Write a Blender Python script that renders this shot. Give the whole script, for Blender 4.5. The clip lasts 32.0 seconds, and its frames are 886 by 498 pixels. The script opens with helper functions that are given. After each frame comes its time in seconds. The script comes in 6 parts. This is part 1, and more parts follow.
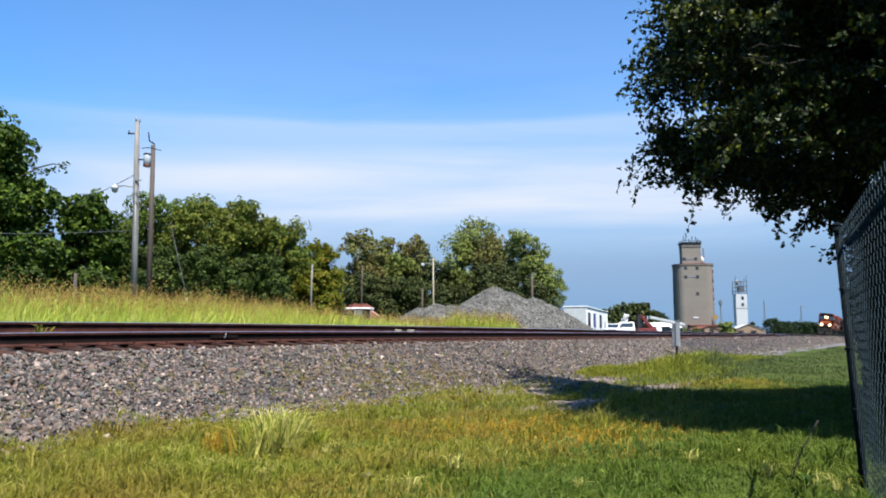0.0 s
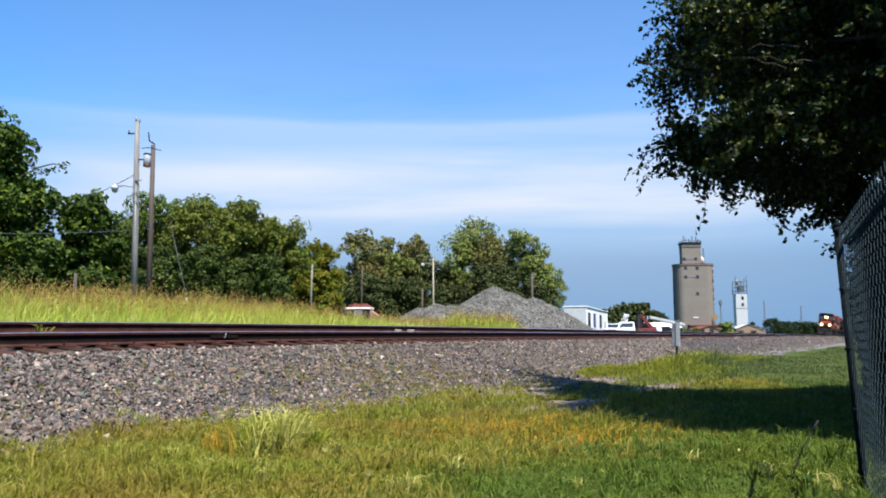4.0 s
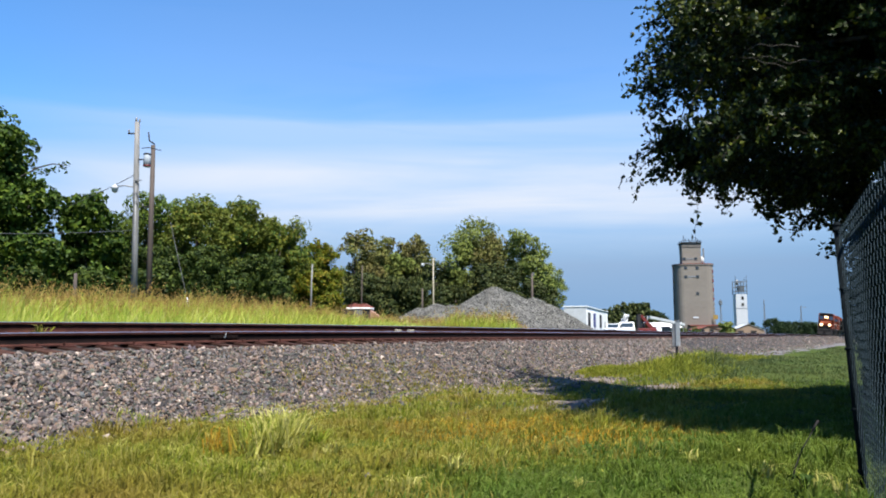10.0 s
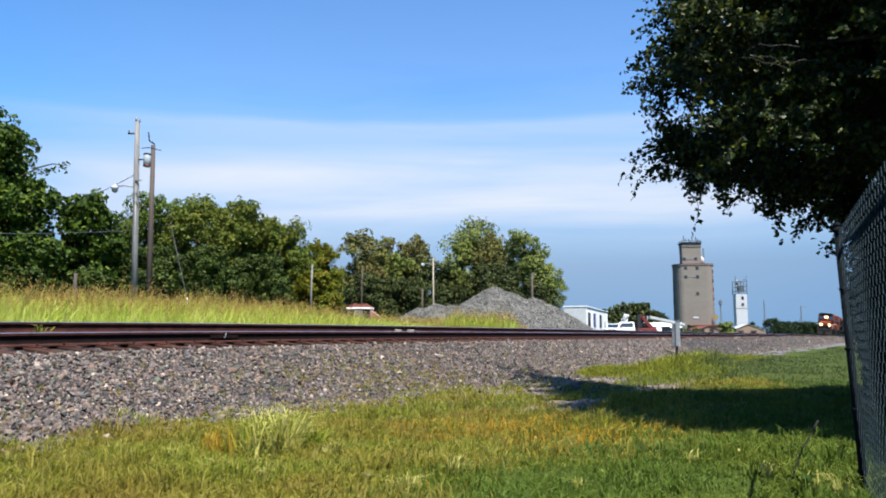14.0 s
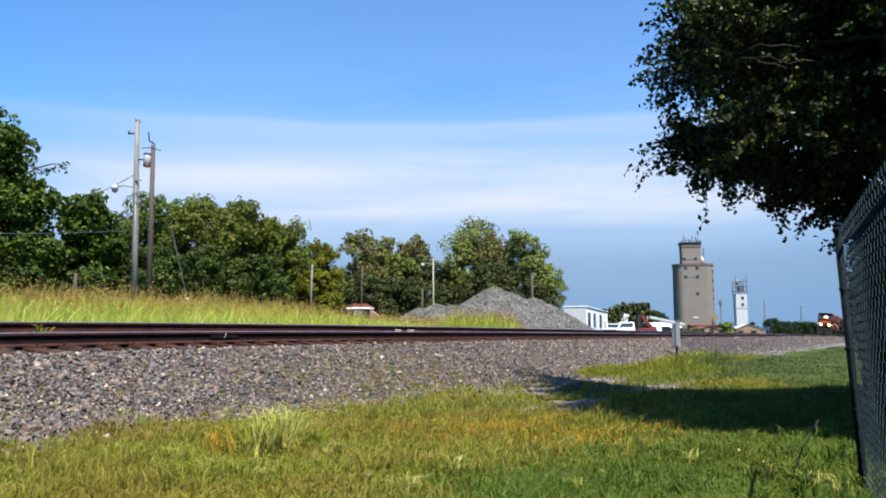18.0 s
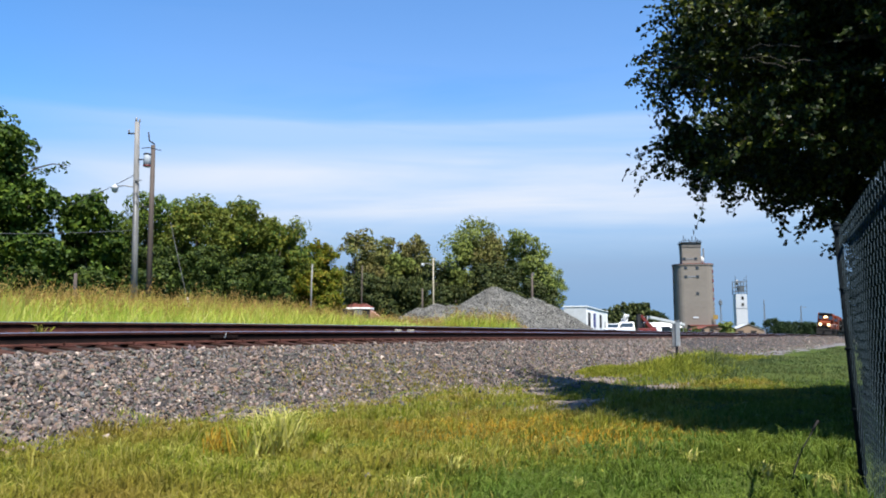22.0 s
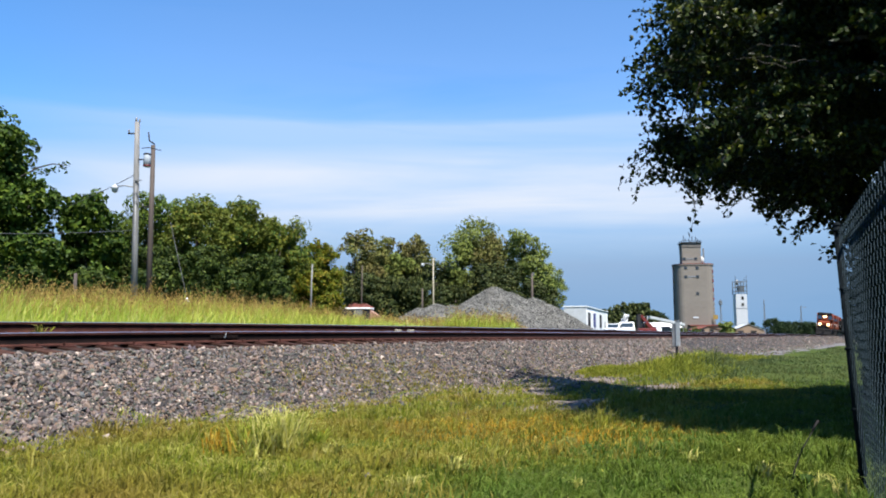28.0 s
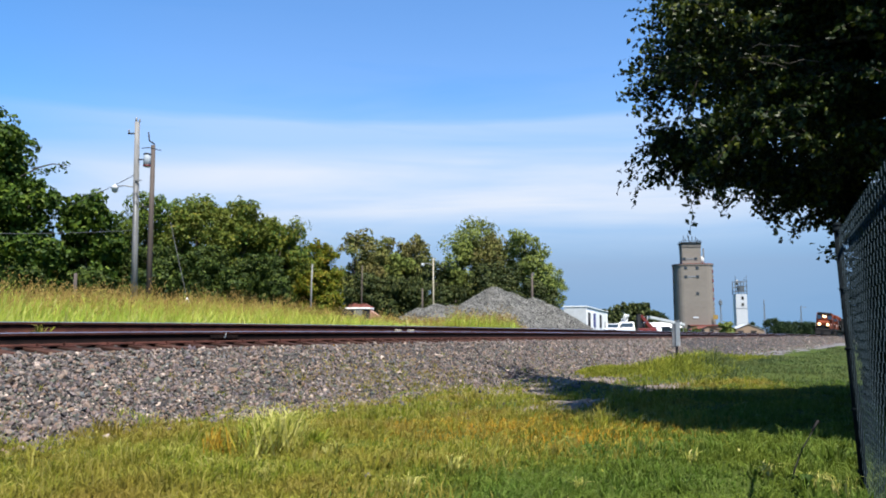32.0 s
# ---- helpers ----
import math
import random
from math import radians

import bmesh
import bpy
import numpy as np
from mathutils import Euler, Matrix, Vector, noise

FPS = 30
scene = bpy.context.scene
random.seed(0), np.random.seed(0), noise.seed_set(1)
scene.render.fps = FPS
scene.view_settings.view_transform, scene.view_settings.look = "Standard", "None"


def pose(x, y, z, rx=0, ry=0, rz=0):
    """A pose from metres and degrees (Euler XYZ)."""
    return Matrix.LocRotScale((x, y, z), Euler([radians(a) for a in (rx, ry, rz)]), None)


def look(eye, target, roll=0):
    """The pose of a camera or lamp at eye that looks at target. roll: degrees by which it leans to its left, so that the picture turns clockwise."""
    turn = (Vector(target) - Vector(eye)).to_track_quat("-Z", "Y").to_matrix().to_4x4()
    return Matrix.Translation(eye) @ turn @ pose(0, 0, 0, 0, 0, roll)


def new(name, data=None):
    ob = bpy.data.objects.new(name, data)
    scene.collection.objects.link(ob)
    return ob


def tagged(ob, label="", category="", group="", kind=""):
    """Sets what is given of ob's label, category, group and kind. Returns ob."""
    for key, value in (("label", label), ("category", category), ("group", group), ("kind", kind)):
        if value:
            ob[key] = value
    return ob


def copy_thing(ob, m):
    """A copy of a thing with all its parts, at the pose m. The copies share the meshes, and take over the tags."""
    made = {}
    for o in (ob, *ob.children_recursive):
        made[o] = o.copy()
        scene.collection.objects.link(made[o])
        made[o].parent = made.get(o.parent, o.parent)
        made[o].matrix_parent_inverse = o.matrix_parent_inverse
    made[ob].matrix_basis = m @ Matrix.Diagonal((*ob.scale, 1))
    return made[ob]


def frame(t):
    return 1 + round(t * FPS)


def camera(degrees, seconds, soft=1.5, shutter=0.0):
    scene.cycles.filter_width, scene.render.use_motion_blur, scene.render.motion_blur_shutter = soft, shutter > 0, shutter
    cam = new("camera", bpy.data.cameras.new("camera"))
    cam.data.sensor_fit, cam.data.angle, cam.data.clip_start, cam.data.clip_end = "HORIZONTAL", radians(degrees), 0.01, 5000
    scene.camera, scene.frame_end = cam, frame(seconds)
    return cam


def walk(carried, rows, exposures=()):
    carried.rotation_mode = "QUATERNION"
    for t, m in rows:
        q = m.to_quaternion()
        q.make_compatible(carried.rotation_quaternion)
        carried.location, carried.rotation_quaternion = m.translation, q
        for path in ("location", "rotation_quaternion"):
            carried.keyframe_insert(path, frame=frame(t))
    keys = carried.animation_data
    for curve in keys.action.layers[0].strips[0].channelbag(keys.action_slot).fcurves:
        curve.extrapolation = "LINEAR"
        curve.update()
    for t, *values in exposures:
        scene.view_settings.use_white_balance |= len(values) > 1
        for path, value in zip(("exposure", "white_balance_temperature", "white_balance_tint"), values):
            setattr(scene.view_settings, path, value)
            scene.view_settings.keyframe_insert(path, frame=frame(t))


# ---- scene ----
cam = camera(60.0, 32.0, soft=1.92)
EYE = pose(0, 0, 1.0, 96.47, 0, 0)
walk(cam, [(0.0, EYE), (32.0, EYE)], exposures=[(0.0, 1.4), (32.0, 1.4)])

# ---- daylight: a high sun behind the camera and to its right, thin cirrus in a blue sky ----
SUN_X, SUN_Y = 0.21, 0.50
SUN_FROM = Vector((SUN_X, -SUN_Y, 1.0)).normalized()
world = bpy.data.worlds.new("sky")
scene.world = world
world.use_nodes = True
wt = world.node_tree
wt.nodes.clear()
sky = wt.nodes.new("ShaderNodeTexSky")
sky.sky_type, sky.sun_disc = "NISHITA", False
sky.sun_elevation = math.asin(SUN_FROM.z)
sky.sun_rotation = math.atan2(SUN_FROM.x, SUN_FROM.y)
sky.air_density, sky.dust_density, sky.ozone_density = 1.0, 0.2, 2.5
co = wt.nodes.new("ShaderNodeTexCoord")
stretch = wt.nodes.new("ShaderNodeMapping")
stretch.inputs["Scale"].default_value = (1.4, 1.4, 11.0)
stretch.inputs["Rotation"].default_value = (0.0, radians(1.5), 0.0)
wisps = wt.nodes.new("ShaderNodeTexNoise")
wisps.inputs["Scale"].default_value = 1.1
wisps.inputs["Detail"].default_value = 9.0
wisps.inputs["Roughness"].default_value = 0.52
wisps.inputs["Distortion"].default_value = 0.6
split = wt.nodes.new("ShaderNodeSeparateXYZ")
# the cloud sheet hangs lower towards the left
tip = wt.nodes.new("ShaderNodeVectorMath")
tip.operation = "DOT_PRODUCT"
tip.inputs[1].default_value = (-0.012, 0.0, 1.0)
low = wt.nodes.new("ShaderNodeValToRGB")
low.color_ramp.interpolation = "LINEAR"
for e, (p, v) in zip(low.color_ramp.elements, ((0.0, 0.06), (1.0, 0.0))):
    e.position, e.color = p, (v, v, v, 1)
for p, v in ((0.06, 0.1), (0.12, 0.2), (0.155, 0.42), (0.18, 0.86), (0.20, 1.0), (0.226, 0.96), (0.243, 0.6), (0.262, 0.4), (0.285, 0.44), (0.296, 0.2), (0.322, 0.14), (0.44, 0.08)):
    e = low.color_ramp.elements.new(p)
    e.color = (v, v, v, 1)
thick = wt.nodes.new("ShaderNodeMapRange")
thick.inputs["From Min"].default_value, thick.inputs["From Max"].default_value = 0.14, 0.55
cover = wt.nodes.new("ShaderNodeMath")
cover.operation = "MULTIPLY"
# its edges wander up and down
swell, billow = wt.nodes.new("ShaderNodeMapping"), wt.nodes.new("ShaderNodeTexNoise")
swell.inputs["Scale"].default_value = (1.0, 1.0, 7.0)
billow.inputs["Scale"].default_value, billow.inputs["Detail"].default_value = 2.6, 6.0
ripple = wt.nodes.new("ShaderNodeMath")
ripple.operation = "MULTIPLY_ADD"
ripple.inputs[1].default_value = 0.045
# far-side cirrus, weighted about the camera's heading to fit its view; clear elsewhere
ahead = wt.nodes.new("ShaderNodeMapRange")
ahead.inputs["From Min"].default_value, ahead.inputs["From Max"].default_value = 0.80, 0.99
ahead.interpolation_type = "SMOOTHSTEP"
ahead.inputs["To Min"].default_value = 0.25
over = wt.nodes.new("ShaderNodeVectorMath")
over.operation = "DOT_PRODUCT"
over.inputs[1].default_value = (0.02, 0.9998, 0.0)
level = wt.nodes.new("ShaderNodeVectorMath")
level.operation = "MULTIPLY"
level.inputs[1].default_value = (1.0, 1.0, 0.0)
heading = wt.nodes.new("ShaderNodeVectorMath")
heading.operation = "NORMALIZE"
sheet_mix = wt.nodes.new("ShaderNodeMath")
sheet_mix.operation = "MULTIPLY"
mixc = wt.nodes.new("ShaderNodeMix")
mixc.data_type = "RGBA"
mixc.inputs["B"].default_value = (5.5, 5.85, 6.55, 1)
tone = wt.nodes.new("ShaderNodeMix")
tone.data_type, tone.blend_type = "RGBA", "MULTIPLY"
tone.inputs["Factor"].default_value = 1.0
tone.inputs["B"].default_value = (0.57, 1.12, 1.56, 1)
haze = wt.nodes.new("ShaderNodeMapRange")
haze.inputs["From Min"].default_value, haze.inputs["From Max"].default_value = 0.27, 0.09
haze.inputs["To Max"].default_value = 1.0
far_air = wt.nodes.new("ShaderNodeMix")
far_air.data_type = "RGBA"
far_air.inputs["B"].default_value = (1.35, 2.6, 4.4, 1)
bg = wt.nodes.new("ShaderNodeBackground")
bg.inputs["Strength"].default_value = 0.0573
wo = wt.nodes.new("ShaderNodeOutputWorld")
wl = wt.links.new
wl(co.outputs["Generated"], stretch.inputs["Vector"])
wl(stretch.outputs["Vector"], wisps.inputs["Vector"])
wl(co.outputs["Generated"], split.inputs["Vector"])
wl(co.outputs["Generated"], tip.inputs[0])
wl(swell.outputs["Vector"], billow.inputs["Vector"])
wl(co.outputs["Generated"], swell.inputs["Vector"])
wl(billow.outputs["Fac"], ripple.inputs[0])
wl(tip.outputs["Value"], ripple.inputs[2])
wl(ripple.outputs["Value"], low.inputs["Fac"])
wl(wisps.outputs["Fac"], thick.inputs["Value"])
wl(thick.outputs["Result"], cover.inputs[0])
wl(co.outputs["Generated"], level.inputs[0])
wl(level.outputs["Vector"], heading.inputs[0])
wl(heading.outputs["Vector"], over.inputs[0])
wl(over.outputs["Value"], ahead.inputs["Value"])
wl(cover.outputs["Value"], sheet_mix.inputs[0])
wl(ahead.outputs["Result"], sheet_mix.inputs[1])
wl(low.outputs["Color"], cover.inputs[1])
wl(sky.outputs["Color"], tone.inputs["A"])
wl(split.outputs["Z"], haze.inputs["Value"])
wl(haze.outputs["Result"], far_air.inputs["Factor"])
wl(tone.outputs["Result"], far_air.inputs["A"])
wl(far_air.outputs["Result"], mixc.inputs["A"])
wl(sheet_mix.outputs["Value"], mixc.inputs["Factor"])
wl(mixc.outputs["Result"], bg.inputs["Color"])
wl(bg.outputs["Background"], wo.inputs["Surface"])
sun = new("sun", bpy.data.lights.new("sun", "SUN"))
sun.data.energy, sun.data.angle, sun.data.color = 5.0, radians(0.53), (1.0, 0.95, 0.87)
sun.matrix_world = look(SUN_FROM * 50, (0, 0, 0))

# ---- materials ----


def surf(name, a, b, scale=4.0, rough=0.8, bump=0.3, metal=0.0, gloss=0.5, fine=40.0, depth=0.01, random_amount=0.0, local=False, aniso=(1, 1, 1)):
    """Two colours mingled by a coarse and a fine noise, with fine relief."""
    m = bpy.data.materials.new(name)
    m.use_nodes = True
    t = m.node_tree
    n, l = t.nodes, t.links.new
    p = n["Principled BSDF"]
    if local:
        g = n.new("ShaderNodeTexCoord").outputs["Object"]
    else:
        g = n.new("ShaderNodeNewGeometry").outputs["Position"]
    mp = n.new("ShaderNodeMapping")
    mp.inputs["Scale"].default_value = aniso
    l(g, mp.inputs["Vector"])
    n1, n2 = n.new("ShaderNodeTexNoise"), n.new("ShaderNodeTexNoise")
    n1.inputs["Scale"].default_value, n1.inputs["Detail"].default_value = scale, 5.0
    n2.inputs["Scale"].default_value, n2.inputs["Detail"].default_value = fine, 3.0
    l(mp.outputs["Vector"], n1.inputs["Vector"])
    l(mp.outputs["Vector"], n2.inputs["Vector"])
    add = n.new("ShaderNodeMath")
    add.operation = "MULTIPLY_ADD"
    l(n2.outputs["Fac"], add.inputs[0])
    add.inputs[1].default_value = 0.5
    l(n1.outputs["Fac"], add.inputs[2])
    r = n.new("ShaderNodeMapRange")
    r.inputs["From Min"].default_value, r.inputs["From Max"].default_value = 0.5, 1.0
    l(add.outputs[0], r.inputs["Value"])
    mx = n.new("ShaderNodeMix")
    mx.data_type = "RGBA"
    mx.inputs["A"].default_value, mx.inputs["B"].default_value = (*a, 1), (*b, 1)
    l(r.outputs["Result"], mx.inputs["Factor"])
    out = mx.outputs["Result"]
    if random_amount:
        oi = n.new("ShaderNodeObjectInfo")
        hv = n.new("ShaderNodeHueSaturation")
        rr = n.new("ShaderNodeMapRange")
        rr.inputs["To Min"].default_value, rr.inputs["To Max"].default_value = 1 - random_amount, 1 + random_amount
        l(oi.outputs["Random"], rr.inputs["Value"])
        l(rr.outputs["Result"], hv.inputs["Value"])
        l(out, hv.inputs["Color"])
        out = hv.outputs["Color"]
    l(out, p.inputs["Base Color"])
    p.inputs["Roughness"].default_value, p.inputs["Metallic"].default_value = rough, metal
    p.inputs["Specular IOR Level"].default_value = gloss
    if bump:
        bp = n.new("ShaderNodeBump")
        bp.inputs["Strength"].default_value, bp.inputs["Distance"].default_value = bump, depth
        l(add.outputs[0], bp.inputs["Height"])
        l(bp.outputs["Normal"], p.inputs["Normal"])
    return m


def foliage(name, stops, glow_through=0.35, rough=0.55, patch=0.0, patch_colour=(0.1, 0.1, 0.02), spec=0.12):
    """Leaves or blades: each island takes its own tint; light passes through them."""
    m = bpy.data.materials.new(name)
    m.use_nodes = True
    t = m.node_tree
    n, l = t.nodes, t.links.new
    p = n["Principled BSDF"]
    geo = n.new("ShaderNodeNewGeometry")
    ramp = n.new("ShaderNodeValToRGB")
    els = ramp.color_ramp.elements
    els[0].position, els[0].color = 0.0, (*stops[0], 1)
    els[1].position, els[1].color = 1.0, (*stops[-1], 1)
    for i, c in enumerate(stops[1:-1], 1):
        e = els.new(i / (len(stops) - 1))
        e.color = (*c, 1)
    l(geo.outputs["Random Per Island"], ramp.inputs["Fac"])
    out = ramp.outputs["Color"]
    if patch:
        nz = n.new("ShaderNodeTexNoise")
        nz.inputs["Scale"].default_value, nz.inputs["Detail"].default_value = patch, 3.0
        l(geo.outputs["Position"], nz.inputs["Vector"])
        mr = n.new("ShaderNodeMapRange")
        mr.inputs["From Min"].default_value, mr.inputs["From Max"].default_value = 0.42, 0.66
        mr.inputs["To Max"].default_value = 0.85
        l(nz.outputs["Fac"], mr.inputs["Value"])
        mx = n.new("ShaderNodeMix")
        mx.data_type = "RGBA"
        mx.inputs["B"].default_value = (*patch_colour, 1)
        l(mr.outputs["Result"], mx.inputs["Factor"])
        l(out, mx.inputs["A"])
        out = mx.outputs["Result"]
    l(out, p.inputs["Base Color"])
    p.inputs["Roughness"].default_value = rough
    p.inputs["Specular IOR Level"].default_value = spec
    tr = n.new("ShaderNodeBsdfTranslucent")
    l(out, tr.inputs["Color"])
    ms = n.new("ShaderNodeMixShader")
    ms.inputs[0].default_value = glow_through
    l(p.outputs[0], ms.inputs[1])
    l(tr.outputs[0], ms.inputs[2])
    l(ms.outputs[0], n["Material Output"].inputs["Surface"])
    return m


def islands(name, stops, rough=0.85, bump=0.4):
    """Loose stones: each takes its own tint."""
    m = surf(name, stops[0], stops[1], 60.0, rough, bump, fine=200.0, depth=0.004)
    t = m.node_tree
    n, l = t.nodes, t.links.new
    geo, ramp = n.new("ShaderNodeNewGeometry"), n.new("ShaderNodeValToRGB")
    els = ramp.color_ramp.elements
    els[0].color, els[1].color = (*stops[0], 1), (*stops[-1], 1)
    for i, c in enumerate(stops[1:-1], 1):
        e = els.new(i / (len(stops) - 1))
        e.color = (*c, 1)
    l(geo.outputs["Random Per Island"], ramp.inputs["Fac"])
    mx = n.new("ShaderNodeMix")
    mx.data_type, mx.blend_type = "RGBA", "MULTIPLY"
    mx.inputs["Factor"].default_value = 0.5
    nz = n.new("ShaderNodeTexNoise")
    nz.inputs["Scale"].default_value = 45.0
    l(geo.outputs["Position"], nz.inputs["Vector"])
    l(ramp.outputs["Color"], mx.inputs["A"])
    l(nz.outputs["Fac"], mx.inputs["B"])
    gain = n.new("ShaderNodeHueSaturation")
    gain.inputs["Value"].default_value = 1.3
    l(mx.outputs["Result"], gain.inputs["Color"])
    l(gain.outputs["Color"], n["Principled BSDF"].inputs["Base Color"])
    return m


def glowing(name, colour, strength):
    m = bpy.data.materials.new(name)
    m.use_nodes = True
    p = m.node_tree.nodes["Principled BSDF"]
    p.inputs["Base Color"].default_value = (*colour, 1)
    p.inputs["Emission Color"].default_value = (*colour, 1)
    p.inputs["Emission Strength"].default_value = strength
    return m


def glassy(name, colour=(0.02, 0.03, 0.04)):
    m = bpy.data.materials.new(name)
    m.use_nodes = True
    p = m.node_tree.nodes["Principled BSDF"]
    p.inputs["Base Color"].default_value = (*colour, 1)
    p.inputs["Roughness"].default_value = 0.06
    p.inputs["Specular IOR Level"].default_value = 0.7
    return m


M_SOIL = surf("grassy_soil", (0.0228, 0.0395, 0.00684), (0.0471, 0.0608, 0.0114), 0.5, 0.95, 0.6, gloss=0.08, fine=14.0, depth=0.05)
# near-black bed colour stands for shade in the gaps between stones
M_BED = surf("gap_shade_ballast", (0.00797, 0.00662, 0.00638), (0.0226, 0.0192, 0.0181), 9.0, 0.95, 1.0, fine=28.0, depth=0.05)
M_STONE = islands("ballast_stone", [(0.00685, 0.00593, 0.00619), (0.0599, 0.0478, 0.0478), (0.136, 0.0865, 0.0644), (0.172, 0.129, 0.101), (0.0219, 0.0307, 0.0311), (0.108, 0.0792, 0.0759), (0.0658, 0.0734, 0.0765), (0.179, 0.144, 0.119), (0.0646, 0.0507, 0.062), (0.124, 0.0808, 0.0515), (0.0136, 0.0106, 0.0103), (0.0711, 0.0807, 0.0579), (0.109, 0.0877, 0.0848), (0.357, 0.284, 0.233)])
M_RUST = surf("rusty_steel", (0.018, 0.007, 0.006), (0.06, 0.022, 0.0165), 6.0, 0.9, 0.3, gloss=0.12, fine=90.0, depth=0.002)
# near-black web colour stands for the shade under the rail head
M_WEB = surf("shade_dark_rail_web", (0.004, 0.0026, 0.0028), (0.012, 0.0065, 0.006), 6.0, 0.85, 0.2, gloss=0.1, fine=90.0, depth=0.002)
M_RAILTOP = surf("worn_rail_steel", (0.35, 0.38, 0.43), (0.55, 0.57, 0.6), 3.0, 0.28, 0.05, metal=0.9, fine=60.0)
M_TIE = surf("creosoted_wood", (0.0188, 0.00836, 0.00583), (0.0543, 0.0243, 0.0167), 5.0, 0.9, 0.6, gloss=0.15, fine=60.0, depth=0.006, random_amount=0.35)
M_PALEWOOD = surf("weathered_pole_wood", (0.075, 0.074, 0.072), (0.205, 0.202, 0.195), 3.0, 0.85, 0.4, fine=22.0, aniso=(0.76, 0.76, 0.0912), depth=0.006)
M_TWIG = surf("bare_twig_bark", (0.026, 0.023, 0.02), (0.05, 0.045, 0.04), 9.0, 0.9, 0.3, gloss=0.1)
M_DARKWOOD = surf("brown_pole_wood", (0.029, 0.0217, 0.0174), (0.0638, 0.0474, 0.0391), 3.0, 0.85, 0.4, fine=22.0, aniso=(0.76, 0.76, 0.0912), depth=0.006)
M_BARK = surf("bark", (0.0277, 0.0222, 0.0178), (0.0721, 0.0555, 0.0444), 8.0, 0.95, 0.9, fine=30.0, aniso=(0.76, 0.76, 0.228), depth=0.03)
M_ELMBARK = surf("dark_elm_bark", (0.009, 0.0075, 0.006), (0.026, 0.021, 0.017), 8.0, 0.95, 0.6, gloss=0.1, fine=30.0, depth=0.01)
M_GALV = surf("galvanised_steel", (0.145, 0.16, 0.164), (0.222, 0.236, 0.242), 7.0, 0.5, 0.1, metal=0.6, fine=60.0)
# fence metal colours are darkened to hold the shade under the elm
M_FENCE = surf("shade_dark_galvanised_wire", (0.011, 0.02, 0.026), (0.028, 0.045, 0.056), 7.0, 0.7, 0.1, metal=0.1, gloss=0.15, fine=60.0)
M_POST = surf("shade_dark_fence_pipe", (0.003, 0.005, 0.006), (0.007, 0.010, 0.012), 7.0, 0.8, 0.1, gloss=0.05, fine=60.0)
M_WHITE = surf("white_paint", (0.64, 0.645, 0.65), (0.74, 0.74, 0.74), 1.2, 0.5, 0.05, fine=12.0)
M_GREYWHITE = surf("pale_grey_paint", (0.32, 0.34, 0.36), (0.41, 0.43, 0.45), 2.0, 0.5, 0.05, fine=20.0)
M_CONC = surf("tan_concrete", (0.128, 0.112, 0.097), (0.158, 0.142, 0.124), 0.18, 0.9, 0.15, fine=1.2, aniso=(0.5, 0.5, 0.9), depth=0.05)
M_CONC2 = surf("dark_concrete", (0.079, 0.0714, 0.0654), (0.115, 0.105, 0.095), 0.3, 0.9, 0.15, fine=2.0)
M_DARK = surf("dark_grey_paint", (0.0111, 0.0111, 0.0122), (0.0277, 0.0277, 0.0289), 3.0, 0.7, 0.1, gloss=0.15)
M_BLACK = surf("black_steel", (0.00666, 0.00666, 0.00721), (0.0195, 0.0183, 0.0178), 3.0, 0.8, 0.1, gloss=0.1)
M_GREY = surf("grey_metal", (0.125, 0.13, 0.135), (0.193, 0.198, 0.203), 3.0, 0.5, 0.1, metal=0.3)
M_RED = surf("red_paint", (0.0848, 0.00825, 0.00585), (0.118, 0.0142, 0.00938), 2.0, 0.45, 0.1)
M_REDROOF = surf("red_brown_roof", (0.116, 0.0272, 0.0175), (0.163, 0.0466, 0.0311), 1.0, 0.7, 0.2)
M_BLUE = surf("blue_paint", (0.0277, 0.0333, 0.138), (0.0444, 0.0499, 0.188), 1.0, 0.5, 0.05)
M_TAN = surf("tan_siding", (0.169, 0.114, 0.076), (0.209, 0.149, 0.105), 1.0, 0.8, 0.1)
M_PINK = surf("faded_pink_paint", (0.228, 0.114, 0.076), (0.319, 0.182, 0.129), 2.0, 0.6, 0.1)
M_YELLOW = surf("yellow_paint", (0.188, 0.119, 0.0194), (0.217, 0.146, 0.0309), 1.0, 0.6, 0.1)
M_ORANGE = surf("orange_paint", (0.115, 0.0165, 0.002), (0.14, 0.0225, 0.003), 1.0, 0.6, 0.05, gloss=0.15)
M_GRAVEL = surf("crushed_grey_rock", (0.0681, 0.0665, 0.0623), (0.134, 0.129, 0.119), 0.8, 0.95, 1.0, gloss=0.2, fine=9.0, depth=0.08)
M_GSTONE = islands("grey_rock_lumps", [(0.0363, 0.0354, 0.0353), (0.0903, 0.0916, 0.0822), (0.144, 0.141, 0.127), (0.0603, 0.0589, 0.0563), (0.24, 0.229, 0.211)])
M_STEEL = surf("blue_grey_steel", (0.06, 0.075, 0.09), (0.095, 0.112, 0.13), 1.0, 0.6, 0.1, metal=0.2)
M_ENAMEL = surf("pale_blue_grey_enamel", (0.216, 0.248, 0.28), (0.28, 0.312, 0.344), 3.0, 0.7, 0.05, gloss=0.2)
M_CASE = surf("dull_grey_case_paint", (0.17, 0.19, 0.205), (0.225, 0.245, 0.26), 3.0, 0.7, 0.1, gloss=0.2)
M_CREAM = surf("cream_pole_paint", (0.235, 0.205, 0.15), (0.32, 0.285, 0.215), 2.0, 0.8, 0.1)
M_GLASS = glassy("dark_glass")
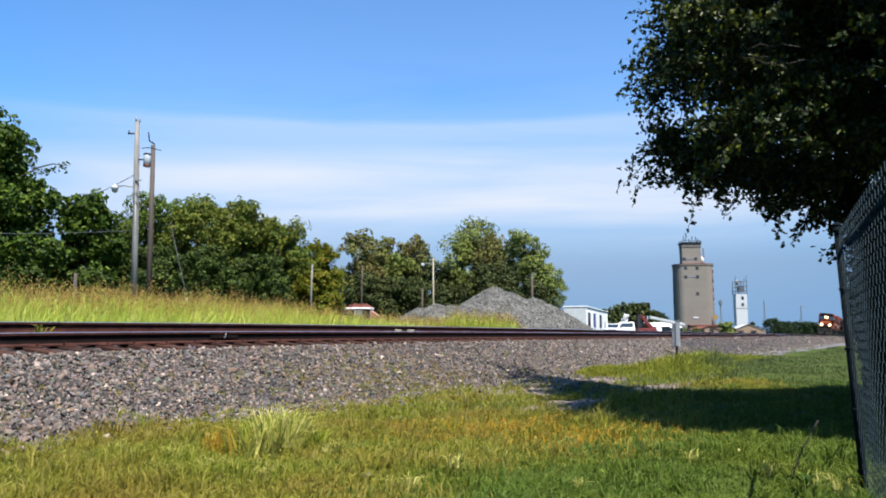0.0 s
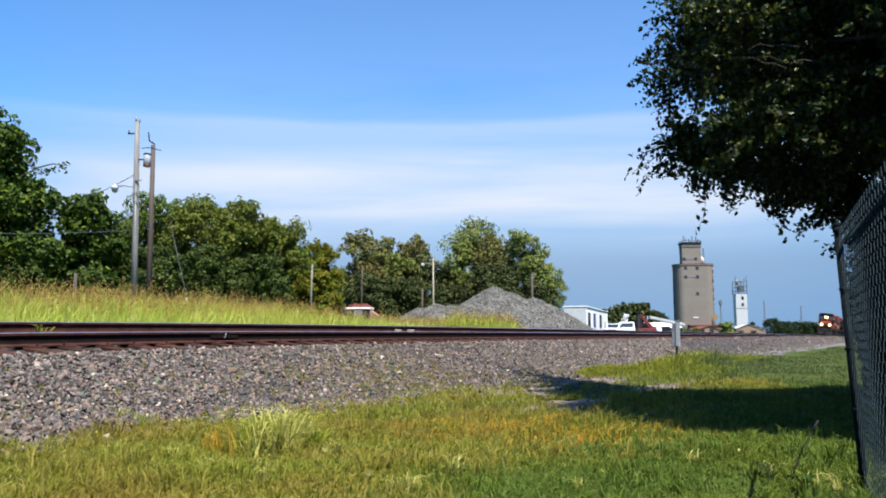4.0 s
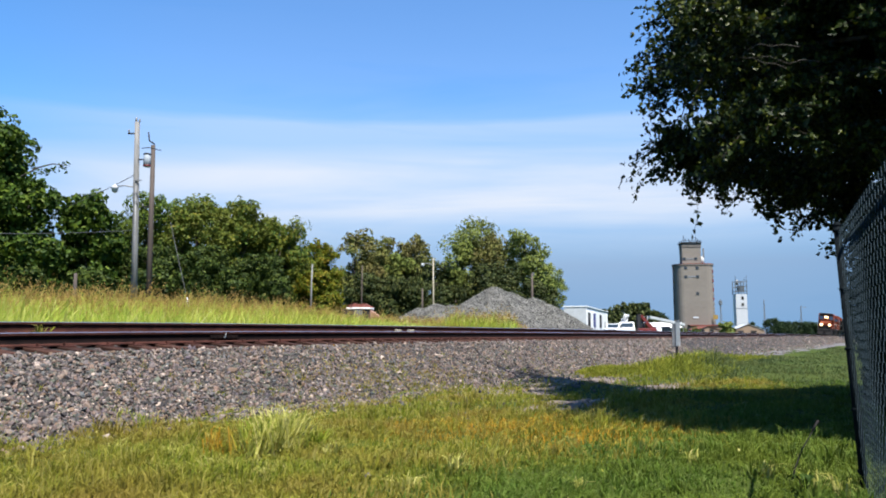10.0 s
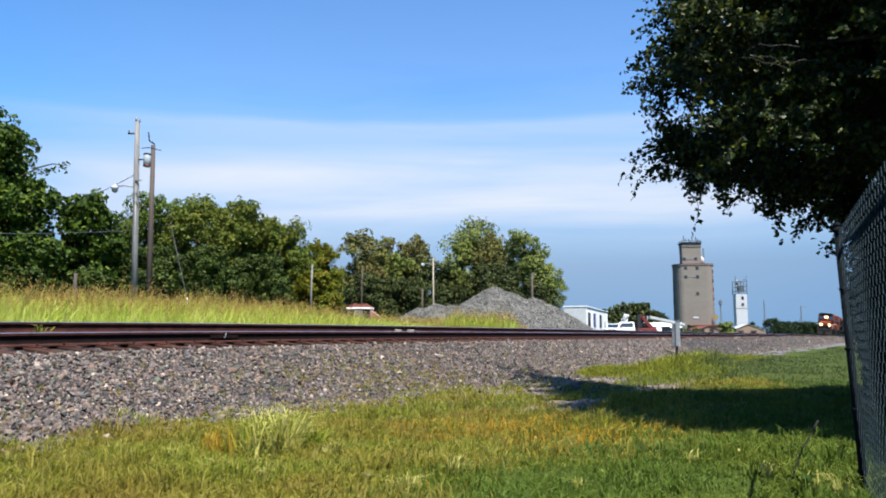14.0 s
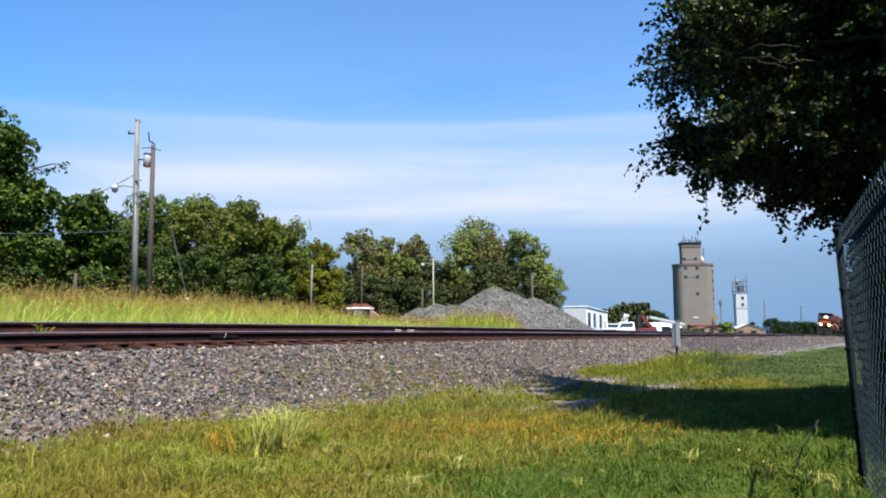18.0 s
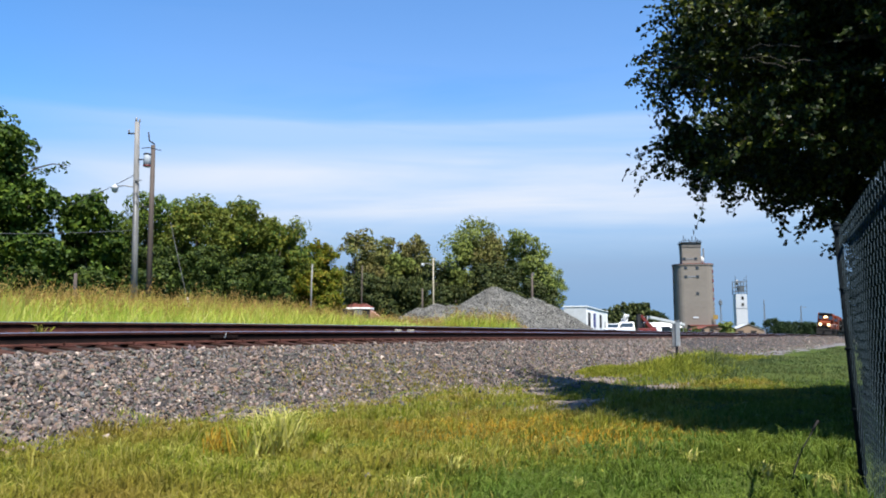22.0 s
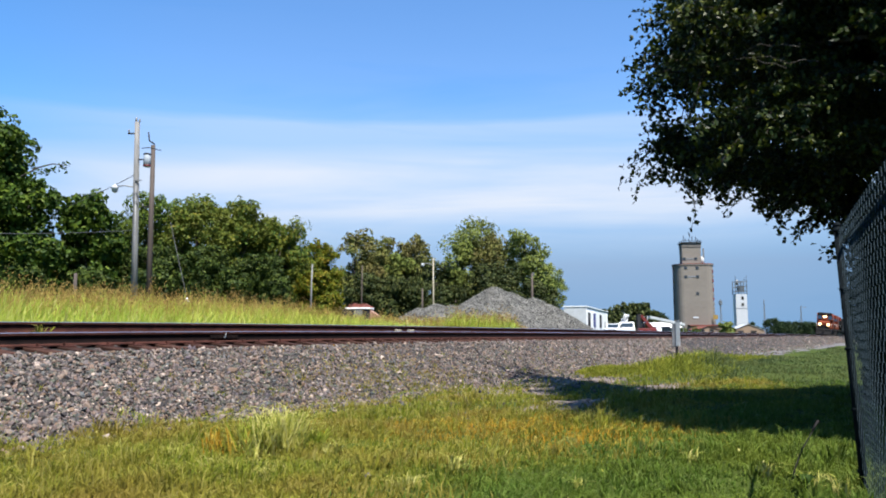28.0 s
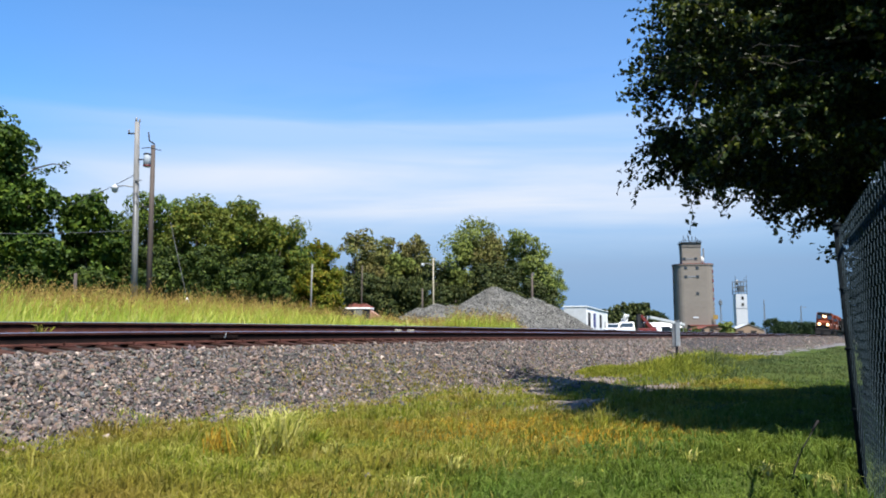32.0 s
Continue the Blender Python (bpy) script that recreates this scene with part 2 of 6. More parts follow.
M_RUBBER = surf("tyre_rubber", (0.00828, 0.00828, 0.00828), (0.0166, 0.0166, 0.0166), 5.0, 0.9, 0.1)
M_CHROME = surf("chrome", (0.6, 0.6, 0.6), (0.75, 0.75, 0.75), 5.0, 0.15, 0.0, metal=1.0)
M_LAMP = glowing("lit_lamp", (1.0, 0.7, 0.34), 1.4)
M_WIRE = surf("cable", (0.0555, 0.0555, 0.061), (0.0942, 0.0942, 0.0996), 5.0, 0.6, 0.0)
# dark tints put the crown's shade into the leaf colour, bright ones its sun
F_NEAR = foliage("shade_dark_elm_leaves", [(0.00352, 0.0099, 0.0038), (0.0088, 0.0189, 0.0038), (0.0211, 0.0324, 0.00475), (0.066, 0.0765, 0.0076)], 0.2, 0.45, spec=0.15)
F_MID = foliage("hedge_leaves", [(0.02, 0.042, 0.007), (0.038, 0.073, 0.01), (0.07, 0.11, 0.015), (0.13, 0.16, 0.025)], 0.12, patch=0.35, patch_colour=(0.062, 0.085, 0.012))
F_DEEP = foliage("deep_green_leaves", [(0.0145, 0.0318, 0.00473), (0.0242, 0.0483, 0.00567), (0.0419, 0.0738, 0.00756), (0.0805, 0.112, 0.0113)], 0.15)
F_TURN = foliage("yellowing_leaves", [(0.0382, 0.0678, 0.00695), (0.0889, 0.114, 0.00866), (0.152, 0.15, 0.0116), (0.177, 0.114, 0.0144)], 0.3)
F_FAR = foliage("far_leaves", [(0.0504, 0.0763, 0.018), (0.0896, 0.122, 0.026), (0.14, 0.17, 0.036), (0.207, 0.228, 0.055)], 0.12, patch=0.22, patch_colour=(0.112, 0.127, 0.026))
# dark greens that put the shade low in the stands into colour
F_SHADE = foliage("shade_dark_leaves", [(0.014, 0.024, 0.007), (0.026, 0.037, 0.01), (0.042, 0.053, 0.014), (0.078, 0.085, 0.024)], 0.1)
F_FLECK = foliage("flecked_leaves", [(0.0224, 0.0484, 0.008), (0.0438, 0.0792, 0.011), (0.0808, 0.113, 0.014), (0.19, 0.165, 0.022)], 0.12, patch=0.5, patch_colour=(0.0741, 0.088, 0.011))
F_OLIVE = foliage("olive_leaves", [(0.0391, 0.0565, 0.015), (0.0783, 0.0923, 0.0219), (0.123, 0.13, 0.0319), (0.19, 0.179, 0.0499)], 0.12, patch=0.3, patch_colour=(0.129, 0.0999, 0.0359))
G_LAWN = foliage("green_grass", [(0.0467, 0.0891, 0.0109), (0.0674, 0.119, 0.015), (0.0946, 0.144, 0.023), (0.149, 0.188, 0.0499)], 0.4, patch=0.9, patch_colour=(0.11, 0.138, 0.017))
# lawn colours dulled and blued to stand for distance haze
G_FIELD = foliage("haze_dulled_lawn_grass", [(0.0414, 0.0675, 0.0223), (0.0607, 0.0898, 0.0279), (0.0856, 0.113, 0.0391), (0.127, 0.148, 0.0642)], 0.4, patch=0.4, patch_colour=(0.0938, 0.11, 0.0307))
G_WEED = foliage("yellow_green_grass", [(0.088, 0.122, 0.011), (0.147, 0.168, 0.016), (0.212, 0.208, 0.024), (0.31, 0.285, 0.088)], 0.4, patch=0.8, patch_colour=(0.22, 0.158, 0.033))
G_TALL = foliage("tall_grass", [(0.182, 0.293, 0.0297), (0.282, 0.381, 0.0446), (0.399, 0.441, 0.0713), (0.528, 0.489, 0.193)], 0.42, patch=0.22, patch_colour=(0.34, 0.358, 0.0535))
G_SEED = foliage("seed_heads", [(0.187, 0.114, 0.032), (0.264, 0.171, 0.052), (0.341, 0.237, 0.08)], 0.3)
G_GOLD = foliage("golden_stems", [(0.22, 0.165, 0.036), (0.308, 0.225, 0.0495), (0.396, 0.29, 0.0765)], 0.35)
G_DRY = foliage("dry_weeds", [(0.27, 0.14, 0.014), (0.36, 0.19, 0.017), (0.36, 0.25, 0.036), (0.21, 0.2, 0.024)], 0.35)
# leaf colour darkened to carry the shade under the crowns
F_UNDER = foliage("understory_shade_leaves", [(0.0116, 0.0225, 0.0044), (0.0203, 0.0375, 0.0066), (0.0377, 0.0575, 0.0088), (0.0725, 0.0938, 0.0154)], 0.1)
M_GRIT = surf("grey_track_grit", (0.0617, 0.0562, 0.0562), (0.105, 0.0972, 0.0954), 1.4, 0.95, 0.7, fine=12.0, depth=0.03)
M_DIRT = surf("pinkish_bare_soil", (0.075, 0.056, 0.043), (0.145, 0.112, 0.088), 3.0, 0.95, 0.7, fine=30.0, depth=0.02)
G_PALE = foliage("pale_blades", [(0.25, 0.27, 0.045), (0.4, 0.39, 0.09), (0.52, 0.47, 0.18)], 0.45)
# near-black leaf colour that holds the shade behind the fence
F_SHRUBSHADE = foliage("shade_dark_shrub_leaves", [(0.00333, 0.00775, 0.00277), (0.00555, 0.0122, 0.00388), (0.00889, 0.0178, 0.00499)], 0.12, spec=0.1)

# ---- mesh builders ----


def part(name, bm, material, parent=None, label=""):
    """Links a bmesh, or a ready mesh, as one object."""
    if isinstance(bm, bmesh.types.BMesh):
        me = bpy.data.meshes.new(name)
        bm.to_mesh(me)
        bm.free()
    else:
        me = bm
    if material is not None and not me.materials:
        me.materials.append(material)
    ob = new(name, me)
    if parent is not None:
        ob.parent = parent
    if label:
        ob["label"] = label
    return ob


def thing(name, m, label, category, group="", kind=""):
    ob = new(name)
    ob.empty_display_size = 0.2
    ob.matrix_world = m
    return tagged(ob, label, category, group, kind)


def box(bm, x, y, z, sx, sy, sz, bevel=0.0, m=None):
    """A box about (x, y, z)."""
    mat = Matrix.Translation((x, y, z)) @ Matrix.Diagonal((sx, sy, sz, 1))
    if m is not None:
        mat = m @ mat
    vs = bmesh.ops.create_cube(bm, size=1.0, matrix=mat)["verts"]
    if bevel:
        es = list({e for v in vs for e in v.link_edges})
        bmesh.ops.bevel(bm, geom=es, offset=bevel, segments=2, affect="EDGES", profile=0.6)
    return bm


def boxed(*a, **k):
    return box(bmesh.new(), *a, **k)


def tube(bm, pts, radii, n=8, caps=True):
    """A tapered tube along points."""
    pts = [Vector(p) for p in pts]
    if not isinstance(radii, (list, tuple)):
        radii = [radii] * len(pts)
    rings = []
    for i, p in enumerate(pts):
        d = (pts[min(i + 1, len(pts) - 1)] - pts[max(i - 1, 0)]).normalized()
        a = d.orthogonal().normalized() if abs(d.z) > 0.99 else d.cross(Vector((0, 0, 1))).normalized()
        b = d.cross(a)
        rings.append([bm.verts.new(p + (a * math.cos(k * math.tau / n) + b * math.sin(k * math.tau / n)) * radii[i]) for k in range(n)])
    for r, q in zip(rings, rings[1:]):
        for k in range(n):
            bm.faces.new((r[k], r[(k + 1) % n], q[(k + 1) % n], q[k])).smooth = n > 5
    if caps:
        bm.faces.new(rings[0][::-1])
        bm.faces.new(rings[-1])
    return bm


def tubed(*a, **k):
    return tube(bmesh.new(), *a, **k)


def lathe(bm, profile, n=16, m=None):
    """A turned shape from (radius, height) pairs."""
    rings = []
    for r, z in profile:
        ring = [bm.verts.new((r * math.cos(k * math.tau / n), r * math.sin(k * math.tau / n), z)) for k in range(n)]
        rings.append(ring)
    for a, b in zip(rings, rings[1:]):
        for k in range(n):
            bm.faces.new((a[k], a[(k + 1) % n], b[(k + 1) % n], b[k])).smooth = True
    bm.faces.new(rings[0][::-1])
    bm.faces.new(rings[-1])
    if m is not None:
        bm.transform(m)
    return bm


def prism(bm, outline, y0, y1, m=None):
    """An outline in x and z drawn out along y."""
    a = [bm.verts.new((x, y0, z)) for x, z in outline]
    b = [bm.verts.new((x, y1, z)) for x, z in outline]
    k = len(outline)
    for i in range(k):
        bm.faces.new((a[i], a[(i + 1) % k], b[(i + 1) % k], b[i]))
    bm.faces.new(a[::-1])
    bm.faces.new(b)
    bmesh.ops.recalc_face_normals(bm, faces=bm.faces[:])
    if m is not None:
        bm.transform(m)
    return bm


def tris(name, verts, faces, smooth=False):
    """A mesh of triangles from arrays."""
    verts, faces = np.asarray(verts, np.float32).reshape(-1, 3), np.asarray(faces, np.int32).reshape(-1, 3)
    me = bpy.data.meshes.new(name)
    me.vertices.add(len(verts))
    me.vertices.foreach_set("co", verts.ravel())
    me.loops.add(faces.size)
    me.loops.foreach_set("vertex_index", faces.ravel())
    me.polygons.add(len(faces))
    me.polygons.foreach_set("loop_start", np.arange(0, faces.size, 3, dtype=np.int32))
    me.polygons.foreach_set("use_smooth", np.full(len(faces), smooth))
    me.update(calc_edges=True)
    return me


def unit(v):
    return v / np.maximum(np.linalg.norm(v, axis=-1, keepdims=True), 1e-9)


def blades(name, rng, base, height, width, lean=0.35, wind=(0.1, 0.0)):
    """Grass: each blade is bent, and tapers to its tip."""
    n = len(base)
    ang = rng.uniform(0, math.tau, n)
    side = np.stack([np.cos(ang), np.sin(ang), np.zeros(n)], 1)
    a2 = rng.uniform(0, math.tau, n)
    out = np.stack([np.cos(a2), np.sin(a2), np.zeros(n)], 1) * (rng.uniform(0.1, 1, n) * lean)[:, None] + np.array([wind[0], wind[1], 0])
    h = height[:, None]
    up = np.array([0, 0, 1.0])
    w = width[:, None] * 0.5
    mid = base + up * h * 0.55 + out * h * 0.3
    tip = base + up * h * (1.0 - 0.3 * lean) + out * h
    v = np.stack([base - side * w, base + side * w, mid - side * w * 0.8, mid + side * w * 0.8, tip], 1)
    f = np.array([[0, 1, 3], [0, 3, 2], [2, 3, 4]])
    faces = (np.arange(n) * 5)[:, None, None] + f[None]
    return tris(name, v, faces)


def leaves(name, rng, centre, size, droop=0.3, ratio=0.55, face=None):
    """Pointed leaves, folded along the midrib; their faces may be turned to the light."""
    n = len(centre)
    if face is None:
        d = unit(rng.normal(size=(n, 3)) + np.array([0, 0, -droop]))
        s = unit(np.cross(d, rng.normal(size=(n, 3))))
    else:
        up = unit(face + 0.42 * rng.normal(size=(n, 3)))
        d = unit(np.cross(up, rng.normal(size=(n, 3))))
        s = np.cross(up, d)
    nn = np.cross(d, s)
    L = size[:, None]
    w = L * ratio * 0.5
    base, tip = centre - d * L * 0.5, centre + d * L * 0.5
    mid = centre - d * L * 0.06
    fold = nn * L * 0.14
    v = np.stack([base, mid + s * w + fold, tip, mid - s * w + fold], 1)
    f = np.array([[0, 1, 2], [0, 2, 3]])
    faces = (np.arange(n) * 4)[:, None, None] + f[None]
    return tris(name, v, faces)


T = (1 + 5 ** 0.5) / 2
ICO_V = unit(np.array([[-1, T, 0], [1, T, 0], [-1, -T, 0], [1, -T, 0], [0, -1, T], [0, 1, T], [0, -1, -T], [0, 1, -T], [T, 0, -1], [T, 0, 1], [-T, 0, -1], [-T, 0, 1]], float))
ICO_F = np.array([[i, j, k] for i in range(12) for j in range(i + 1, 12) for k in range(j + 1, 12)
                  if max(np.linalg.norm(ICO_V[i] - ICO_V[j]), np.linalg.norm(ICO_V[j] - ICO_V[k]), np.linalg.norm(ICO_V[i] - ICO_V[k])) < 1.1])
ICO_F = np.array([f if np.dot(np.cross(ICO_V[f[1]] - ICO_V[f[0]], ICO_V[f[2]] - ICO_V[f[0]]), ICO_V[f[0]]) > 0 else f[::-1] for f in ICO_F])


OCT_V = np.array([[1, 0, 0], [-1, 0, 0], [0, 1, 0], [0, -1, 0], [0, 0, 1], [0, 0, -1]], float)
OCT_F = np.array([[0, 2, 4], [2, 1, 4], [1, 3, 4], [3, 0, 4], [2, 0, 5], [1, 2, 5], [3, 1, 5], [0, 3, 5]])


def stones(name, rng, centre, size, coarse=False):
    """Broken stones of uneven shape."""
    n = len(centre)
    q = unit(rng.normal(size=(n, 4)))
    w, x, y, z = q.T
    R = np.stack([1 - 2 * (y * y + z * z), 2 * (x * y - w * z), 2 * (x * z + w * y), 2 * (x * y + w * z), 1 - 2 * (x * x + z * z), 2 * (y * z - w * x),
                  2 * (x * z - w * y), 2 * (y * z + w * x), 1 - 2 * (x * x + y * y)], 1).reshape(n, 3, 3)
    sv, sf = (OCT_V * 1.15, OCT_F) if coarse else (ICO_V, ICO_F)
    k = rng.uniform(0.52, 1.28, (n, len(sv), 1)) * sv[None] * rng.uniform((0.8, 0.6, 0.45), (1.25, 1.0, 0.8), (n, 1, 3))
    v = np.einsum("nij,nkj->nki", R, k) * (size * 0.5)[:, None, None] + centre[:, None]
    faces = (np.arange(n) * len(sv))[:, None, None] + sf[None]
    return tris(name, v, faces)


def smooth(a, b, x):
    t = np.clip((np.asarray(x, float) - a) / (b - a), 0, 1)
    return t * t * (3 - 2 * t)

G_BANK = foliage("olive_bank_grass", [(0.125, 0.145, 0.012), (0.17, 0.18, 0.017), (0.225, 0.212, 0.032)], 0.4, patch=0.5, patch_colour=(0.13, 0.152, 0.022))
G_TUFT = foliage("bright_tuft_blades", [(0.161, 0.209, 0.019), (0.256, 0.304, 0.0333), (0.418, 0.409, 0.095)], 0.45)
# dark blue-green leaf colour that stands for distance haze
F_DISTANT = foliage("haze_toned_far_leaves", [(0.0137, 0.0258, 0.0122), (0.0228, 0.0418, 0.0182), (0.038, 0.0608, 0.0228)], 0.3)

# ---- the lie of the land: s runs along the track, u away from the camera across it ----
TURN = radians(29.49)
SN, CS = math.sin(TURN), math.cos(TURN)
NEAR_RAIL, FAR_RAIL, CANT = 9.45, 10.95, 0.155


def place(s, u):
    return s * SN - u * CS, s * CS + u * SN


def along(x, y):
    return x * SN + y * CS, -x * CS + y * SN


def lift(s):
    """Height of the near rail's head, fitted to the camera's view: a slight climb, then level."""
    return 1.12 - 0.082 * np.exp(-(np.maximum(s, -8.0) - 5.6) / 6.0)


def tie_top(s, u):
    return lift(s) - 0.18 + CANT / 1.5 * (u - NEAR_RAIL)


def waves(x, y):
    return 0.03 * np.sin(x * 1.7 + y * 0.6) + 0.025 * np.sin(y * 2.3 - x * 0.8 + 1.0) + 0.02 * np.sin(x * 4.1 + 2.0) * np.sin(y * 3.7)


def ground_z(x, y):
    s, u = along(np.asarray(x, float), np.asarray(y, float))
    z = waves(x, y) * (1 - smooth(60, 200, np.hypot(x, y)))
    z = z + 0.15 * np.exp(-((u - 5.6) / 0.8) ** 2) * smooth(20, 26, s) * (1 - smooth(29, 36, s))
    z = z + smooth(7.3, 9.2, u) * 0.45
    z = z + smooth(14.0, 26.0, u) * (0.45 + 0.85 * (1 - smooth(26, 62, s)))
    return z + smooth(150, 900, np.hypot(x, y)) * 0.35 * (u < 7)


def bed_z(s, u):
    """Top of the ballast: a shoulder, a slope down to the grass on both sides."""
    s, u = np.asarray(s, float), np.asarray(u, float)
    top = tie_top(s, np.clip(u, 8.75, 11.7)) - 0.04
    near = np.clip((8.75 - u) / 1.65, 0, 1)
    far = np.clip((u - 11.7) / 1.5, 0, 1)
    return top - near * (top + 0.03) - far * (top - 0.42)


def spread(lo, hi, count, power):
    t = np.linspace(-1, 1, count)
    return lo + (hi - lo) * (np.sign(t) * np.abs(t) ** power + 1) / 2


def sheet(name, ss, uu, zf, material):
    S, U = np.meshgrid(ss, uu, indexing="ij")
    X, Y = S * SN - U * CS, S * CS + U * SN
    Z = zf(S, U, X, Y)
    a = np.arange(S.size).reshape(S.shape)
    q0, q1, q2, q3 = a[:-1, :-1], a[1:, :-1], a[1:, 1:], a[:-1, 1:]
    f = np.concatenate([np.stack([q0, q3, q2], -1).reshape(-1, 3), np.stack([q0, q2, q1], -1).reshape(-1, 3)])
    return part(name, tris(name, np.stack([X, Y, Z], -1), f, True), material)


ss = np.concatenate([-spread(0, 4500, 61, 4)[30:][::-1] - 12, np.linspace(-12, 60, 150)[1:-1], 60 + (np.linspace(0, 1, 60) ** 3) * 4600])
uu = np.concatenate([-12 - (np.linspace(1, 0, 40) ** 3) * 4500, np.linspace(-12, 40, 140)[1:-1], 40 + (np.linspace(0, 1, 50) ** 3) * 4500])
ss = np.unique(np.round(ss, 3))
tagged(sheet("ground", ss, uu, lambda S, U, X, Y: ground_z(X, Y), M_SOIL), "grassy soil, yellow-green, flat to the horizon", "ground", kind="structure")
bs = np.concatenate([np.linspace(-40, -2, 30), np.linspace(-2, 40, 180)[1:], 40 + (np.linspace(0, 1, 60)[1:] ** 2) * 900])
rngb = np.random.default_rng(3)
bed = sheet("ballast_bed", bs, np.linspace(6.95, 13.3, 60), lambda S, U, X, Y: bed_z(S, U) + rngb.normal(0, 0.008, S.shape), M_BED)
tagged(bed, "sloping ballast bed, coloured near black for shade between stones", "ballast", kind="structure")



def bare(s, u):
    """Where stones and bare soil break the grass: 1 in the middle of a patch."""
    b = 0.0
    for s0, u0, rs, ru in ((7.2, 6.8, 1.1, 0.5), (9.7, 3.25, 1.1, 0.5), (13.0, 5.9, 3.4, 1.4), (15.6, 3.75, 2.4, 0.4), (22.0, 6.9, 9.0, 0.4), (17.0, 6.2, 2.6, 1.3), (14.6, 4.6, 1.7, 0.6), (11.0, 4.05, 1.7, 0.5)):
        b = b + np.exp(-((s - s0) / rs) ** 2 - ((u - u0) / ru) ** 2)
    return np.clip(b + 0.25 * np.sin(s * 5.1) * np.sin(u * 6.3 + s), 0, 1)


def toe(s):
    """Where the grass ends on the ballast slope."""
    return 7.45 - 0.35 * np.exp(-((s - 11.5) / 2.6) ** 2) + 0.25 * np.sin(s * 1.1 + 0.4) + 0.15 * np.sin(s * 2.7) + 0.12 * np.sin(s * 6.1 + 1) - 0.5 * (0.5 + 0.5 * np.sin(s * 0.62 + 0.2)) * smooth(16, 22, s) - 0.2 * smooth(16, 22, s) - 2.9 * smooth(33, 40, s) - 1.7 * smooth(60, 92, s) - 0.95 * np.exp(-((s - 23.2) / 1.5) ** 2)


# bare pinkish soil that shows between the grass
for s0, u0, rs, ru in ((9.6, 3.2, 1.1, 0.42), (11.0, 4.05, 1.9, 0.45), (15.6, 3.75, 2.8, 0.42), (12.6, 5.7, 2.6, 0.9), (16.8, 6.0, 2.4, 1.0), (46.0, 6.0, 9.0, 1.5), (64.0, 5.9, 26.0, 1.6), (112.0, 4.9, 46.0, 2.6)):
    aa = np.linspace(0, math.tau, 37)[:-1]
    rr = 1 + 0.16 * np.sin(aa * 3 + s0) + 0.1 * np.sin(aa * 7 + u0)
    ring = [np.stack([s0 + np.cos(aa) * rr * rs * f, u0 + np.sin(aa) * rr * ru * f], 1) for f in (0.02, 0.35, 0.7, 1.0)]
    su_ = np.concatenate(ring)
    px, py = place(su_[:, 0], su_[:, 1])
    pz = ground_z(px, py) + 0.012 - 0.03 * np.repeat([0, 0, 0, 1], 36)
    ff = []
    for k in range(3):
        for i in range(36):
            a0, a1 = k * 36 + i, k * 36 + (i + 1) % 36
            ff += [(a0, a0 + 36, a1 + 36), (a0, a1 + 36, a1)]
    tagged(part("bare_soil", tris("bare_soil", np.stack([px, py, pz], 1), ff, True), M_DIRT if s0 < 40 else M_GRIT), "bare pinkish soil patch in the grass" if s0 < 40 else "bare grey grit beside the ballast", "soil", kind="structure")

# loose stones over the near slope and shoulder, thinning out into the grass
rng = np.random.default_rng(11)
n = 92000
s = 1.0 + 37 * rng.uniform(0, 1, n) ** 1.7
u = rng.uniform(6.5, 8.92, n)
keep = rng.uniform(0, 1, n) < np.clip((u - 6.5) / 0.8, 0.12, 1)
s, u = s[keep], u[keep]
s2, u2 = 4 + 22 * rng.uniform(0, 1, 26000) ** 1.2, rng.uniform(3.0, 7.4, 26000)
k2 = rng.uniform(0, 1, 26000) < bare(s2, u2) * np.where(u2 > 4.6, 0.6, 0.3)
s, u = np.concatenate([s, s2[k2]]), np.concatenate([u, u2[k2]])
s3, u3 = 36 + 170 * rng.uniform(0, 1, 20000) ** 1.5, 4.4 + 4.8 * rng.uniform(0, 1, 20000) ** 0.6
s, u = np.concatenate([s, s3]), np.concatenate([u, u3])
x, y = place(s, u)
size = rng.gamma(7, 0.0064, len(s)) * (1 + 0.25 * smooth(14, 34, s)) * np.where(u < 5, 0.7, 1.0) * (1 + 0.02 * (1 - smooth(5, 11, s))) * (1 + 0.5 * smooth(36, 60, s) + 0.9 * smooth(60, 160, s))
z = np.where(u > 7.0, bed_z(s, u), ground_z(x, y)) + size * rng.uniform(-0.1, 0.42, len(s))
for near in (True, False):
    k = (s < 10.5) == near
    gravel = part("ballast_stones", stones("ballast_stones", rng, np.stack([x, y, z], 1)[k], size[k], not near), M_STONE)
    tagged(gravel, "loose angular grey, brown and white ballast stones on the slope", "ballast stones", kind="stuff")

# ---- the railway track: two rails, each tie, the plates and spikes on it ----
RAIL = [(-0.07, 0), (0.07, 0), (0.07, 0.012), (0.016, 0.032), (0.010, 0.055), (0.010, 0.115), (0.022, 0.132), (0.036, 0.140), (0.036, 0.168), (0.028, 0.178),
        (-0.028, 0.178), (-0.036, 0.168), (-0.036, 0.140), (-0.022, 0.132), (-0.010, 0.115), (-0.010, 0.055), (-0.016, 0.032), (-0.07, 0.012)]
track = thing("railway_track", Matrix.Identity(4), "rusty railway track on wooden ties, slightly canted", "railway track")
rail_s = np.concatenate([np.linspace(-60, -4, 12), np.linspace(-2, 45, 60), 45 + (np.linspace(0, 1, 30)[1:] ** 2) * 900])
